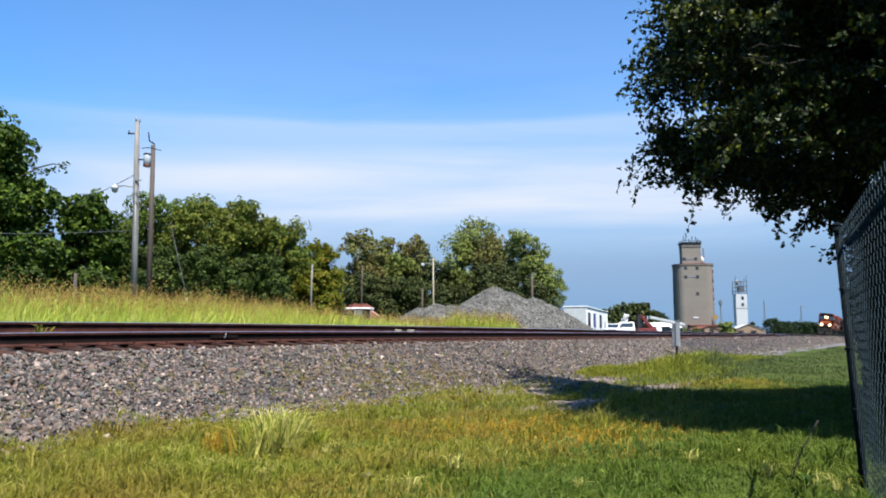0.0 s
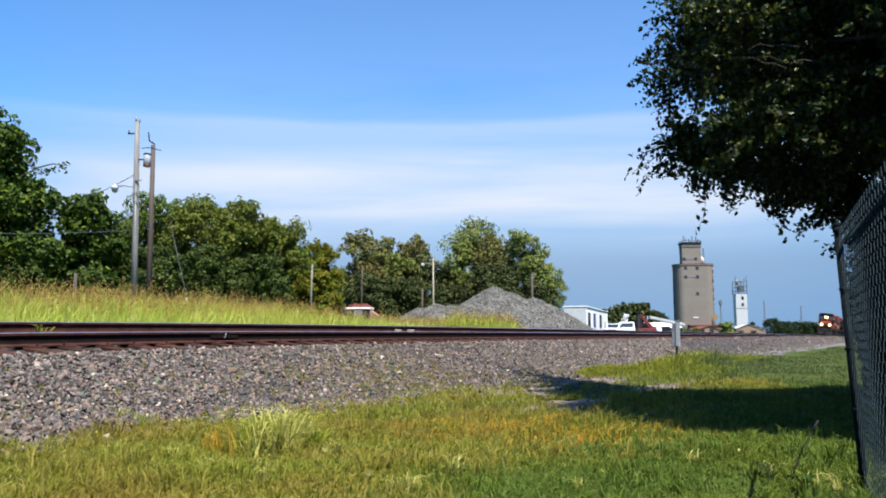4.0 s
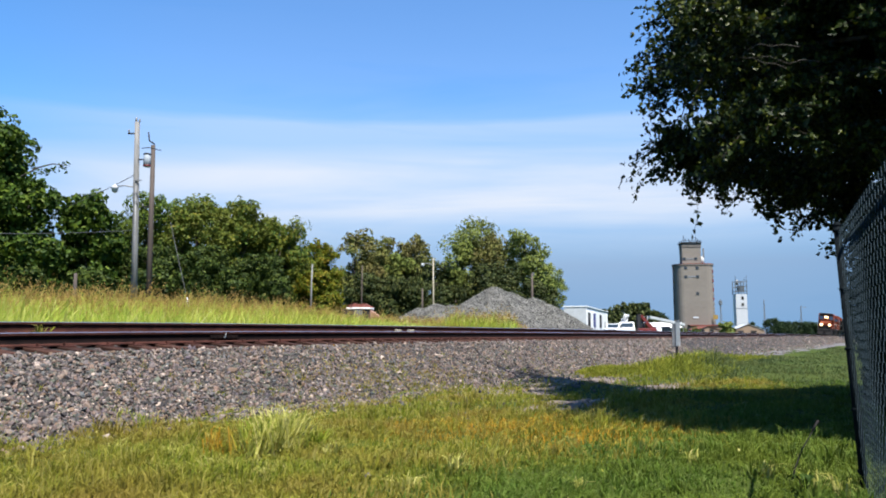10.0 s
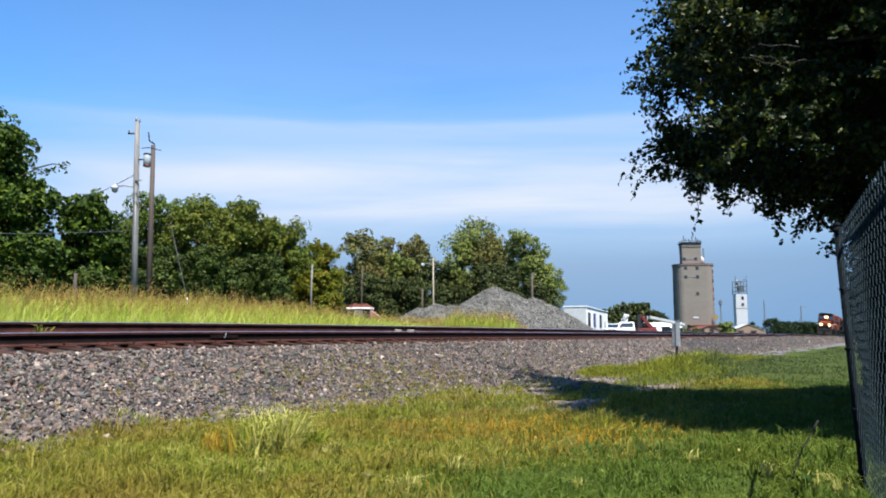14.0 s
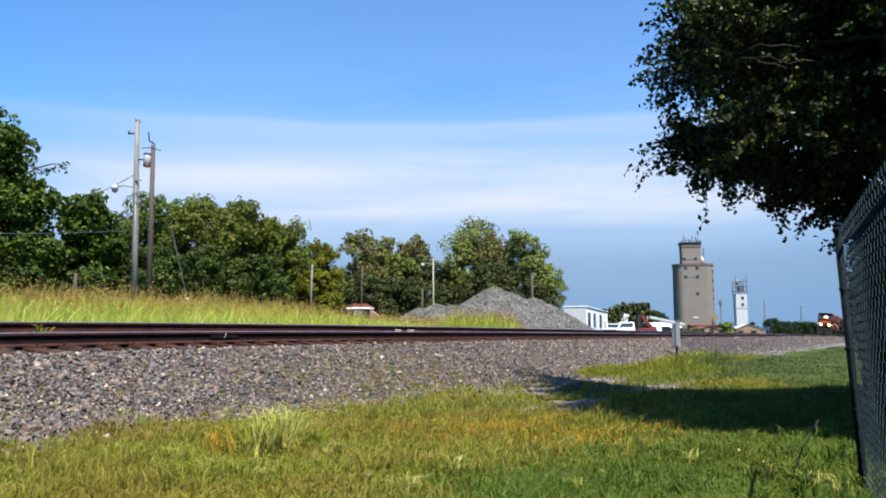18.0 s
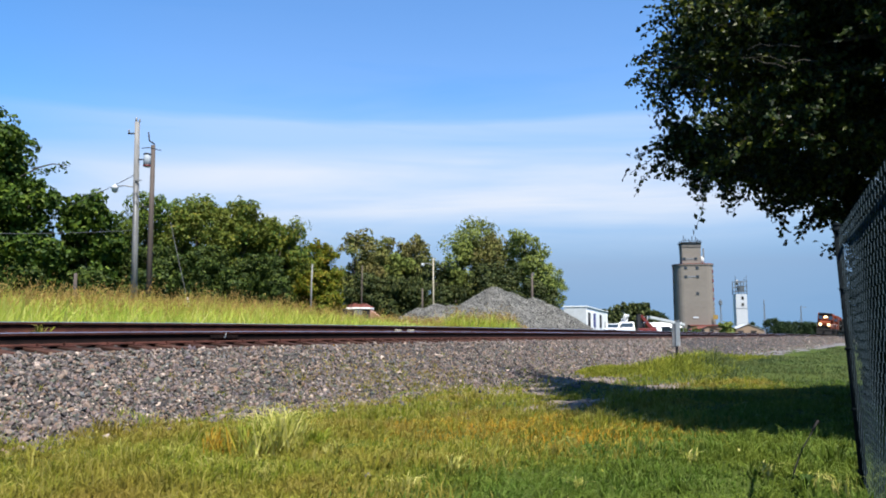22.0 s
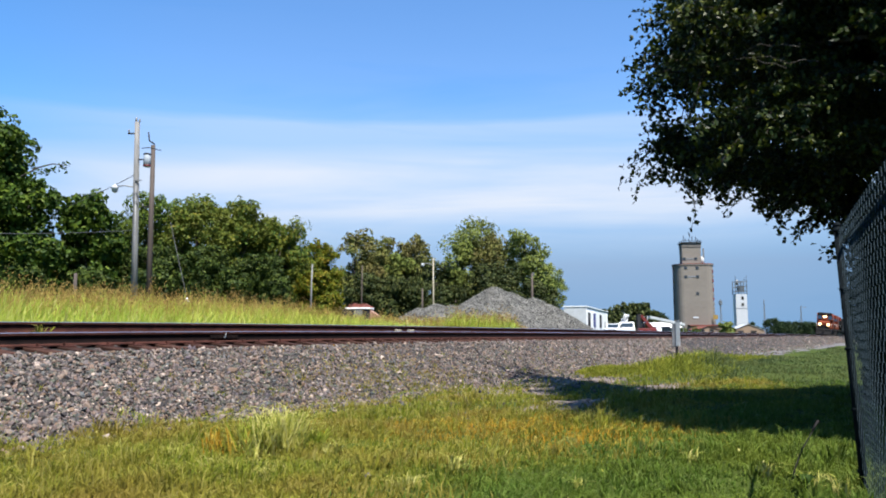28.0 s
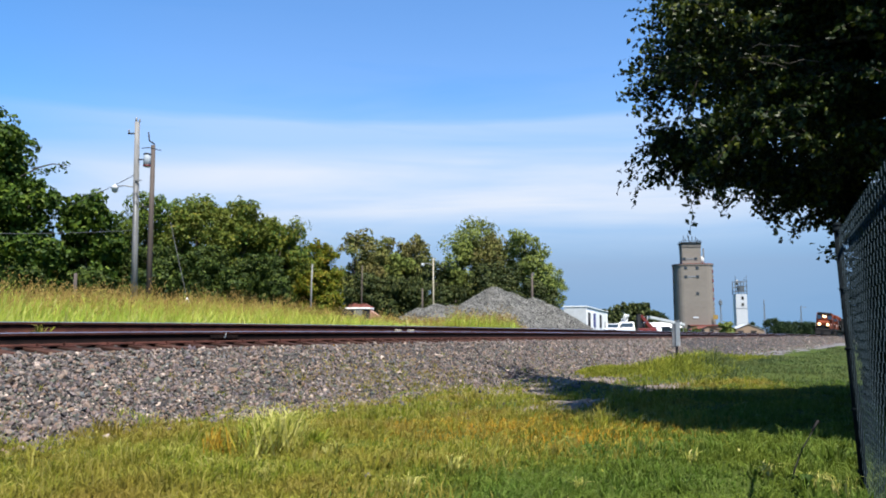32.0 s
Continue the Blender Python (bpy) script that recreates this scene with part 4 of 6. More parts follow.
def make_tree(name, x, y, height, width, seed, material, label, crown_base=0.12, lobes=26, leaf=0.34, count=5200, depth=None, lean=0.0, top=0.5, category="tree", group="trees behind the track"):
    """A tapered trunk, limbs, and a crown of leaf clumps on uneven lobes."""
    rp, rn = random.Random(seed), np.random.default_rng(seed)
    depth = depth or width * 0.8
    root = thing(name, pose(x, y, float(ground_z(x, y)) - 0.05), label, category, group)
    h0 = height * crown_base
    part("trunk", tubed(*branchy(rp, (0, 0, -0.2), (lean * 0.6, 0, height * 0.72), 0.028 * height, 0.008 * height, 0.04), 9), M_BARK, root)
    centres, sizes = [], []
    for i in range(lobes):
        t = (i + 0.5) / lobes
        zz = h0 + (height - h0) * (0.06 + 0.88 * t)
        # the crown is broadest below its middle and closes to a rounded top
        wide = math.sqrt(max(0.02, 1 - ((t - (1 - top)) / (top if t > 1 - top else (1 - top) * 1.35)) ** 2 * 0.92))
        a, rr = rp.uniform(0, math.tau), math.sqrt(rp.uniform(0.05, 1.0))
        rad = width * rp.uniform(0.13, 0.21) * (0.6 + 0.4 * wide)
        cx, cy = math.cos(a) * rr * wide * (width / 2 - rad * 0.8) + lean * t, math.sin(a) * rr * wide * (depth / 2 - rad * 0.8)
        zz = min(zz, height - rad * 0.85)
        centres.append((cx, cy, zz))
        sizes.append(rad)
    for i in range(0, lobes, 4):
        c = Vector(centres[i])
        p0 = Vector((lean * 0.3, 0, min(c.z * 0.6, height * 0.6)))
        part("limb", tubed(*branchy(rp, p0, c, 0.011 * height, 0.003 * height), 6), M_BARK, root)
    per = np.array(sizes) ** 2
    num = np.maximum((count * per / per.sum()).astype(int), 30)
    pos, outw = [], []
    for c, r, k in zip(centres, sizes, num):
        # each lobe is a bunch of leafy twigs round a dark heart
        q = 15
        twig = unit(rn.normal(size=(q, 3)) + np.array([0, 0, 0.25]))
        tc, tr_ = twig * (r * rn.uniform(0.55, 0.95, (q, 1))), r * rn.uniform(0.24, 0.46, q)
        w = rn.integers(0, q, k)
        d = unit(rn.normal(size=(k, 3)) + 0.55 * twig[w])
        at = tc[w] + d * (tr_[w] * rn.uniform(0.3, 1.08, k) ** 0.45)[:, None]
        heart = rn.uniform(0, 1, k) < 0.22
        at[heart] = (unit(rn.normal(size=(k, 3))) * (r * rn.uniform(0.2, 0.7, k))[:, None])[heart]
        pos.append(np.array(c) + at * np.array([1, 1, 0.9]))
        outw.append(unit(d + 0.5 * twig[w]))
    pos, outw = np.concatenate(pos), np.concatenate(outw)
    pos[:, 2] = np.maximum(pos[:, 2], 0.15)
    crown = part("crown", leaves("crown", rn, pos, leaf * rn.uniform(0.55, 1.35, len(pos)), 0.35, 0.7, outw), material, root)
    crown["label"] = "crown of many small leaves"
    return root


DEEP_L = "tall dense deciduous tree, deep green"
MID_L = "leafy deciduous tree in a hedge row"
# left hand stand, tall
tall = make_tree("tree", -28.8, 45.5, 14.2, 9.0, 31, F_DEEP, DEEP_L, 0.01, 46, 0.36, 15000, top=0.35)
part("limb", tubed([(2.6, 0, 8.4), (4.4, -0.2, 9.35), (5.3, -0.2, 9.6), (6.4, -0.3, 9.45)], [0.07, 0.05, 0.035, 0.015], 6), M_BARK, tall)
rl = np.random.default_rng(6)
tt = rl.uniform(0.15, 1, 90)[:, None]
part("leafy_branch", leaves("leafy_branch", rl, np.array([3.2, -0.1, 8.8]) + tt * np.array([3.2, -0.2, 0.75]) + rl.normal(0, 0.13, (90, 3)), rl.uniform(0.14, 0.3, 90), 0.5, 0.6), F_DEEP, tall)
make_tree("tree", -25.0, 44.5, 8.6, 6.5, 32, F_DEEP, DEEP_L, 0.01, 34, 0.32, 10000)
make_tree("tree", -22.2, 47.5, 8.3, 5.6, 33, F_DEEP, DEEP_L, 0.01, 30, 0.32, 9000)
make_tree("tree", -31.5, 52, 14.0, 9, 34, F_DEEP, DEEP_L, 0.02, 26, 0.4, 7000)
# shrubs whose leaf colour holds the shade at the trees' foot
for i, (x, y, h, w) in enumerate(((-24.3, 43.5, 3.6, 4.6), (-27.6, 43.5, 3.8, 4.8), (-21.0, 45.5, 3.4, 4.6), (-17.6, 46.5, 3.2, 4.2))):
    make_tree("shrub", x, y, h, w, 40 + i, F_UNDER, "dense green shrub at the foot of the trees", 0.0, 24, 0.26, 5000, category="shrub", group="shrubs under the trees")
# trees added to close sky gaps, with shade put in their leaf colour
for i, (x, y, h, w) in enumerate(((-33.0, 58, 7.5, 9), (-27.0, 57, 7.0, 8.5), (-21.5, 58, 6.5, 8))):
    make_tree("tree", x, y, h, w, 45 + i, F_SHADE, "dark filler tree behind the tall trees, shade in its leaf colour", 0.0, 26, 0.5, 3500)
# hedge row behind the poles; its low front trees are coloured for shade
for i, (x, y, h, w, mat) in enumerate(((-20.3, 52, 9.3, 6.4, F_MID), (-17.0, 52.5, 9.3, 7.0, F_FLECK), (-14.2, 53.5, 9.2, 6.4, F_FLECK), (-11.8, 55, 8.2, 6.2, F_FLECK),
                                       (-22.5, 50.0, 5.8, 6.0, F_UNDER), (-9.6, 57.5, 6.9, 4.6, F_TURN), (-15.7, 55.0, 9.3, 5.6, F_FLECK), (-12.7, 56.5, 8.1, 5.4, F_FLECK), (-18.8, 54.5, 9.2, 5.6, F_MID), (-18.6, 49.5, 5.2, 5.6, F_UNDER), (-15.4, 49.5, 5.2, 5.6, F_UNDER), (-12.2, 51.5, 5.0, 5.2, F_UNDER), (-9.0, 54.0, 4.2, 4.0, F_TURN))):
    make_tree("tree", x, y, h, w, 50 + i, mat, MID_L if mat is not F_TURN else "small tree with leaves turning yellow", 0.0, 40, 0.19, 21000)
# the stand behind the gravel pile; its low trees have shade in their colour
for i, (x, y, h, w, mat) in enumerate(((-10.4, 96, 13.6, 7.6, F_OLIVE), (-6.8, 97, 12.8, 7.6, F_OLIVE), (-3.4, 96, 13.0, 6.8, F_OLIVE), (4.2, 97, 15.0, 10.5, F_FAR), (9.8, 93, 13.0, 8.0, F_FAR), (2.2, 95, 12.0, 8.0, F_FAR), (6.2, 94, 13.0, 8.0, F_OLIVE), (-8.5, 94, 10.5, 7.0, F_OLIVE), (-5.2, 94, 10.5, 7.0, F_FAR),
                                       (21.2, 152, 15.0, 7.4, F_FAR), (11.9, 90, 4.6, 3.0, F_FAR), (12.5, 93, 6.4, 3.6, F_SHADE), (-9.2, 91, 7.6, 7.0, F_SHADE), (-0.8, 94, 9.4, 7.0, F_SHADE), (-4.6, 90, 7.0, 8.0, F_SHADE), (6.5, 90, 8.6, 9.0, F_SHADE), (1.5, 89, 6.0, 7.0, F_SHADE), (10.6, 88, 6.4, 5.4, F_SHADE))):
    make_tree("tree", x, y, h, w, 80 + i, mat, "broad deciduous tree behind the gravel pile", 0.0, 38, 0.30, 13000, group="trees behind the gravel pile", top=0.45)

# ---- the elm beside the fence: rigid leafy branches that sway ----
ELM = Vector((6.6, 7.6, 0.0))
elm = thing("elm_tree", pose(*ELM), "large shady elm tree with dark drooping branches by the fence", "tree")
re_, rn = random.Random(77), np.random.default_rng(77)
part("trunk", tubed([(0, 0, -0.1), (-0.05, 0.05, 0.9), (0.05, 0, 2.0), (0, 0.05, 3.2), (-0.1, 0, 5.0), (-0.05, 0, 6.6)], [0.34, 0.27, 0.24, 0.21, 0.14, 0.06], 12), M_BARK, elm)
spray_meshes = []
for v in range(12):
    # a drooping spray: a few twigs with leaves along them
    bm = bmesh.new()
    pos = []
    for k in range(11):
        a, el = re_.uniform(0, math.tau), re_.uniform(-0.7, 0.6)
        tip = Vector((math.cos(a) * math.cos(el), math.sin(a) * math.cos(el), math.sin(el) - 0.25)) * re_.uniform(0.4, 0.72)
        pts = [Vector((0, 0, 0)), tip * 0.5 + Vector((0, 0, 0.06)), tip]
        tube(bm, pts, [0.010, 0.006, 0.003], 4)
        m = 32 if v < 5 else 46
        t = rn.uniform(0.12, 1.08, m)[:, None]
        pos.append(np.array(tip) * t + np.array([0, 0, 0.06]) * (1 - t) * t * 4 * 0.25 + rn.normal(0, 0.045, (m, 3)) * (1.2 - 0.4 * t))
    pos = np.concatenate(pos)
    tw = bpy.data.meshes.new("twig")
    bm.to_mesh(tw)
    bm.free()
    tw.materials.append(M_ELMBARK)
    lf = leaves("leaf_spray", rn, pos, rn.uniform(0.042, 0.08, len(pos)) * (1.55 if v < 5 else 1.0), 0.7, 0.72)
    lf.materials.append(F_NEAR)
    spray_meshes.append((tw, lf))
SPRAYS = []


def sunny(x, y, z):
    """Whether a spray here would shade lawn that lies in the sun."""
    gx, gy = x - SUN_X * z, y + SUN_Y * z
    w = gx / gy
    return w < 0.52 and gy < 0.35 + np.interp(w, [0.10, 0.15, 0.18, 0.2, 0.235, 0.38, 0.6], [15.0, 13.2, 10.6, 9.3, 8.7, 8.0, 7.9])


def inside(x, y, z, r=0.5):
    """Whether a spray stays within the crown's hanging outline, as seen from the camera."""
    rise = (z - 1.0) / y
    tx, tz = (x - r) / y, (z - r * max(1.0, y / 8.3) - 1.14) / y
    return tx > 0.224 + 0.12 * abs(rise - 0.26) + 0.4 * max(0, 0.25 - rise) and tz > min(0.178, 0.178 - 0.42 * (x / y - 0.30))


def add_spray(x, y, z, i):
    tw, lf = spray_meshes[i % 5 if (z - 1.0) / y > 0.62 or x / y > 0.62 else 5 + i % 7]
    b = part("leafy_branch", lf, None, elm)
    big = max(1.0, y / 8.3) if z < 4.9 + 0.4 * max(0, y - 8.3) and x < 7.5 else 1.5
    b.matrix_basis = pose(x - ELM.x, y - ELM.y, z, re_.uniform(-14, 14), re_.uniform(-14, 14), re_.uniform(0, 360)) @ Matrix.Diagonal((big, big, big, 1))
    b["kind"] = "stuff"
    part("twig", tw, None, b)
    SPRAYS.append((b, Vector((x, y, z)), re_.uniform(0, 6.28)))


count = 0
while count < 225:
    x, y, z = re_.uniform(2.2, 9.6), re_.uniform(5.9, 13.6), re_.uniform(2.0, 8.6)
    e = ((x - 6.2) / 3.85) ** 2 + ((y - 9.6) / 4.0) ** 2 + ((z - 4.6) / 3.8) ** 2
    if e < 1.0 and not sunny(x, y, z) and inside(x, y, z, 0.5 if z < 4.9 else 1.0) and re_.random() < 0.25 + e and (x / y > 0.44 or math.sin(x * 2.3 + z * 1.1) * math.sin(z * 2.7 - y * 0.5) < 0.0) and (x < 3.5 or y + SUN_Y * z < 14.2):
        add_spray(x, y, z, count)
        count += 1
count = 0
while count < 230:
    # mostly unseen upper sprays, set along sun rays to shade lawn and ballast
    z, near, wide = re_.uniform(5.0, 9.9), re_.uniform(0, 1), re_.uniform(0.12, 0.85)
    first, last = np.interp(wide, [0.12, 0.16, 0.2, 0.24, 0.4], [14.5, 13.0, 10.6, 9.8, 8.5]), np.interp(wide, [0.12, 0.16, 0.24, 0.5], [17.5, 17.2, 14.4, 14.0])
    sy = first + (last - first) * near
    x, y = wide * sy + SUN_X * z, sy - SUN_Y * z
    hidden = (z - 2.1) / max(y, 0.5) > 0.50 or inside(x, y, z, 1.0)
    if hidden and (wide > 0.36 or re_.random() < 0.3) and ((x - 6.4) / 5.6) ** 2 + ((y - 7.6) / 5.8) ** 2 < 1 and y > 1.5:
        add_spray(x, y, z, count)
        count += 1
count = 0
while count < 90:
    # inner boughs round the trunk, cut by camera bearing to close sky gaps
    x, y, z = re_.uniform(4.2, 9.0), re_.uniform(7.5, 13.0), re_.uniform(2.6, 7.5)
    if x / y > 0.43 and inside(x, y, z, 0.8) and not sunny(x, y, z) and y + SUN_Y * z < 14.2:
        add_spray(x, y, z, count)
        count += 1
count = 0
while count < 70:
    # unseen sprays right of view, added to block sky light from the lawn
    x, y, z = re_.uniform(7.2, 13.5), re_.uniform(3.0, 12.0), re_.uniform(3.0, 9.0)
    if x / y > 0.75 and ((x - 9.0) / 4.6) ** 2 + ((y - 7.6) / 4.4) ** 2 + ((z - 6.0) / 3.2) ** 2 < 1:
        add_spray(x, y, z, count)
        count += 1
for i in range(11):
    # an unseen high bough, added to cast the shade streak towards the track
    k = i / 10
    x, y, z = 1.98 + 0.95 * k, 18.4 - 3.6 * k, re_.uniform(8.4, 9.3)
    add_spray(x + SUN_X * z, y - SUN_Y * z, z, i)
part("limb", tubed([(-0.1, 0.1, 5.6), (-1.2, 1.2, 7.4), (-2.6, 2.8, 8.6), (-4.6, 5.4, 9.0)], [0.12, 0.09, 0.06, 0.02], 7), M_BARK, elm)
for i, (x, z) in enumerate(((2.54, 3.2), (2.6, 2.9), (2.7, 4.1), (2.65, 3.65), (2.8, 4.6), (2.75, 2.75), (3.0, 2.62), (3.25, 2.55), (3.7, 2.42), (4.15, 2.28), (4.45, 2.2), (3.0, 3.2), (3.4, 2.95), (3.9, 2.75), (2.9, 3.9), (3.1, 4.4), (4.6, 2.6), (2.72, 3.1), (3.5, 2.7), (2.62, 3.9), (2.72, 4.35), (2.85, 4.15))):
    far = 1.38
    x, y, z = x * far, 8.3 * far + re_.uniform(-0.5, 0.5), 1.0 + (z - 1.0) * far
    z = max(z, 1.95 + y * min(0.17, 0.17 - 0.42 * (x / y - 0.30)))
    x += 0.8 * max(0, 0.25 - (z - 1.0) / y) * y
    add_spray(x, y, z, i)
# low boughs beside the fence, placed by camera bearing to fill a gap
for i, (wx, wz) in enumerate(((0.49, 0.20), (0.515, 0.215), (0.50, 0.235), (0.53, 0.18), (0.545, 0.22), (0.505, 0.165), (0.47, 0.215))):
    add_spray(wx * 9.4, 9.4 + re_.uniform(-0.3, 0.3), 1.0 + wz * 9.4, i)
# dense boughs under the crown's roof, placed by camera bearing to fill gaps
for i in range(46):
    wx, wz, yy = re_.uniform(0.40, 0.64), re_.uniform(0.30, 0.47), re_.uniform(8.0, 9.6)
    add_spray(wx * yy, yy, 1.0 + wz * yy, i)
# sunlit sprays on the outside of the crown, placed from their camera bearings
for i, (x, z) in enumerate(((1.97, 3.65), (2.15, 3.53), (2.75, 3.23), (2.50, 2.83), (2.58, 2.60), (2.33, 2.74))):
    add_spray(x * 1.8, 11.0 + re_.uniform(-0.2, 0.2), 1.0 + (z - 1.0) * 1.8, 5 + i)
# near-side boughs that catch the sun, placed by camera bearing and rise
for i, (wx, wz) in enumerate(((0.335, 0.435), (0.37, 0.44), (0.39, 0.405), (0.42, 0.35), (0.455, 0.33), (0.475, 0.345), (0.41, 0.275), (0.38, 0.29), (0.445, 0.29), (0.35, 0.36))):
    yy = 7.3 + re_.uniform(-0.2, 0.35)
    add_spray(wx * yy, yy, 1.0 + wz * yy, 5 + i)
# a lone leaf on a long stem, and a hanging twig
for k, (x, z, pts, leafs) in enumerate(((1.98, 4.08, [(0, 0, 0), (0.25, 0, 0.04), (0.62, 0, -0.02)], 1), (2.72, 2.5, [(0, 0, 0), (0.02, 0, -0.16), (-0.03, 0, -0.36)], 12))):
    if k == 0:
        pos = np.array([[0.0, 0, -0.03]])
    else:
        tt = np.linspace(0.1, 1.05, leafs)[:, None]
        pos = tt * np.array([[-0.03, 0, -0.36]]) + rn.normal(0, 0.03, (leafs, 3))
    b = part("leafy_branch", leaves("leafy_twig", rn, pos, np.full(len(pos), 0.085), 1.5, 0.6), F_NEAR, elm)
    b.location = (x - ELM.x, 8.3 - ELM.y, z)
    part("twig", tubed(pts, 0.0012 if k == 0 else 0.003, 4), M_BARK, b)
    SPRAYS.append((b, Vector((x, 8.3, z)), k * 1.0))
for x, y, z, pts in ((3.25, 6.75, 3.62, [(0, 0, 0), (-0.12, 0.03, 0.035), (-0.24, 0.03, 0.02), (-0.36, 0, 0.03), (-0.48, 0.0, -0.03)]), (3.1, 6.7, 3.4, [(0, 0, 0), (-0.1, 0, 0.045), (-0.2, 0, 0.05), (-0.3, 0, 0.1), (-0.42, 0, 0.1)]), (3.45, 6.8, 3.5, [(0, 0, 0), (-0.15, 0, 0.02), (-0.28, 0, -0.02), (-0.45, 0, 0.05), (-0.6, 0, 0.04)])):
    part("bare_twig", tubed([(x - ELM.x + a, y - ELM.y + b, z + c) for a, b, c in pts], [0.005, 0.0045, 0.004, 0.003, 0.002], 6), M_TWIG, elm, "pale bare twig")
for i in range(34):
    b, p, _ = SPRAYS[i * (len(SPRAYS) // 34)]
    part("limb", tubed(*branchy(re_, (0, 0, min(1.9 + i * 0.13, p.z * 0.8 + 0.4)), (p.x - ELM.x, p.y - ELM.y, p.z), 0.06, 0.014, 0.08), 7), M_BARK, elm)

# ---- chain link fence and the shrubs behind it ----
FE, FS = Vector((2.62, 4.9, 0)), Vector((-0.46, -2.4, 0))
fdir = (FE - FS).normalized()
fence_len, FH = (FE - FS).length, 1.69
fence = thing("chain_link_fence", Matrix.Translation(FE) @ Matrix.Rotation(math.atan2(-fdir.y, -fdir.x), 4, "Z") @ Matrix.Rotation(radians(2.3), 4, "X"), "galvanised chain link fence with a top rail, grey-green", "fence")
# in its own space the fence runs along +x from its end post
for k in range(3):
    post_h = FH + (0.02 if k == 0 else 0.0)
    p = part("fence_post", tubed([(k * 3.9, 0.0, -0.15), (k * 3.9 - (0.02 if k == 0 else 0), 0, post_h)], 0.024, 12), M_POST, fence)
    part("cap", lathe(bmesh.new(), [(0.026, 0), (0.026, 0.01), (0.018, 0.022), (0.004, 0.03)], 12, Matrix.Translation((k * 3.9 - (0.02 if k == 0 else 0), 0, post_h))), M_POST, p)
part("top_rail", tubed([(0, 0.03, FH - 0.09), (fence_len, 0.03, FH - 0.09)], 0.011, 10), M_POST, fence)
for k in range(5):
    part("tension_band", lathe(bmesh.new(), [(0.026, 0), (0.029, 0.002), (0.029, 0.02), (0.026, 0.022)], 12, Matrix.Translation((-0.01, 0, 0.15 + k * 0.38))), M_POST, fence)


def mesh_wires():
    """Woven diamonds: zigzag wires side by side, each bent at every crossing."""
    pitch, r = 0.05, 0.0014
    rows = int(FH / pitch)
    V, F = [], []
    j = np.arange(rows + 1)
    for k in range(int(fence_len / pitch)):
        x = k * pitch + np.where((j + k) % 2 == 0, 0.0, pitch)
        z = 0.03 + j * (FH - 0.04) / rows
        yy = 0.004 * np.where((j + k) % 2 == 0, 1, -1) + 0.008 * np.sin(k * 0.21) * np.sin(z * 1.8)
        c = np.stack([x, yy, z], 1)
        o = len(V) * 0 + sum(len(q) for q in V)
        ring = np.array([[r, 0, 0], [0, r, 0], [-r, 0, 0], [0, -r, 0]])
        V.append((c[:, None] + ring[None]).reshape(-1, 3))
        b = o + 4 * np.arange(rows)
        for q in range(4):
            q2 = (q + 1) % 4
            F.append(np.stack([b + q, b + q2, b + 4 + q2], 1))
            F.append(np.stack([b + q, b + 4 + q2, b + 4 + q], 1))
    return tris("wire_mesh", np.concatenate(V), np.concatenate(F))


part("wire_mesh", mesh_wires(), M_FENCE, fence, "woven diamond wire mesh")
rng = np.random.default_rng(41)
right = Vector((fdir.y, -fdir.x, 0))
for i in range(-8, 5):
    # a hedge added as a dark backdrop behind the fence, shrub by shrub
    c = FE - fdir * (0.5 + 0.98 * i) + right * 1.12
    sh = thing("shrub", Matrix.Translation(c) @ Matrix.Rotation(math.atan2(-fdir.y, -fdir.x), 4, "Z"), "dense shrub behind the fence, its leaf colour darkened for shade", "shrub", "shrubs behind the fence")
    for k in range(4):
        part("stem", tubed([(0, 0, -0.05), (rng.uniform(-0.2, 0.2), rng.uniform(-0.2, 0.2), 0.8), (rng.uniform(-0.4, 0.4), rng.uniform(-0.2, 0.2), 1.5)], [0.025, 0.018, 0.008], 6), M_BARK, sh)
    tall_ = 1.45 if i < -3 else 1.0
    d = rng.uniform(-1, 1, (7000, 3)) * np.array([0.52, 0.36, 0.86 * tall_]) + np.array([0, 0, 0.90 * tall_])
    d[:, 2] += 0.12 * np.sin(d[:, 0] * 5 + i) * (d[:, 2] > 1.4)
    part("foliage", leaves("foliage", rng, d, rng.uniform(0.06, 0.11, 7000), 0.4, 0.6), F_SHRUBSHADE, sh)

# tall shrubs added to darken the gaps seen through the fence
for i, (x, y, h) in enumerate(((5.7, 6.9, 3.3), (6.2, 8.3, 3.6), (6.9, 9.8, 3.6), (5.4, 5.6, 2.9), (5.0, 4.3, 2.8), (6.0, 5.4, 3.2), (7.4, 12.3, 3.4), (8.3, 13.6, 3.2), (6.75, 11.0, 2.6))):
    sh = thing("shrub", pose(x, y, 0.0), "tall shrub under the elm behind the fence, leaves coloured for shade", "shrub", "shrubs behind the fence")
    for k in range(4):
        part("stem", tubed([(0, 0, -0.05), (rng.uniform(-0.3, 0.3), rng.uniform(-0.3, 0.3), h * 0.4), (rng.uniform(-0.5, 0.5), rng.uniform(-0.5, 0.5), h * 0.8)], [0.03, 0.022, 0.008], 6), M_BARK, sh)
    d = unit(rng.normal(size=(8500, 3))) * rng.uniform(0.2, 1, (8500, 1)) ** 0.5 * np.array([0.85, 0.9, h / 2]) + np.array([0, 0, h / 2])
    part("foliage", leaves("foliage", rng, d, rng.uniform(0.07, 0.12, 8500), 0.4, 0.6), F_SHRUBSHADE, sh)

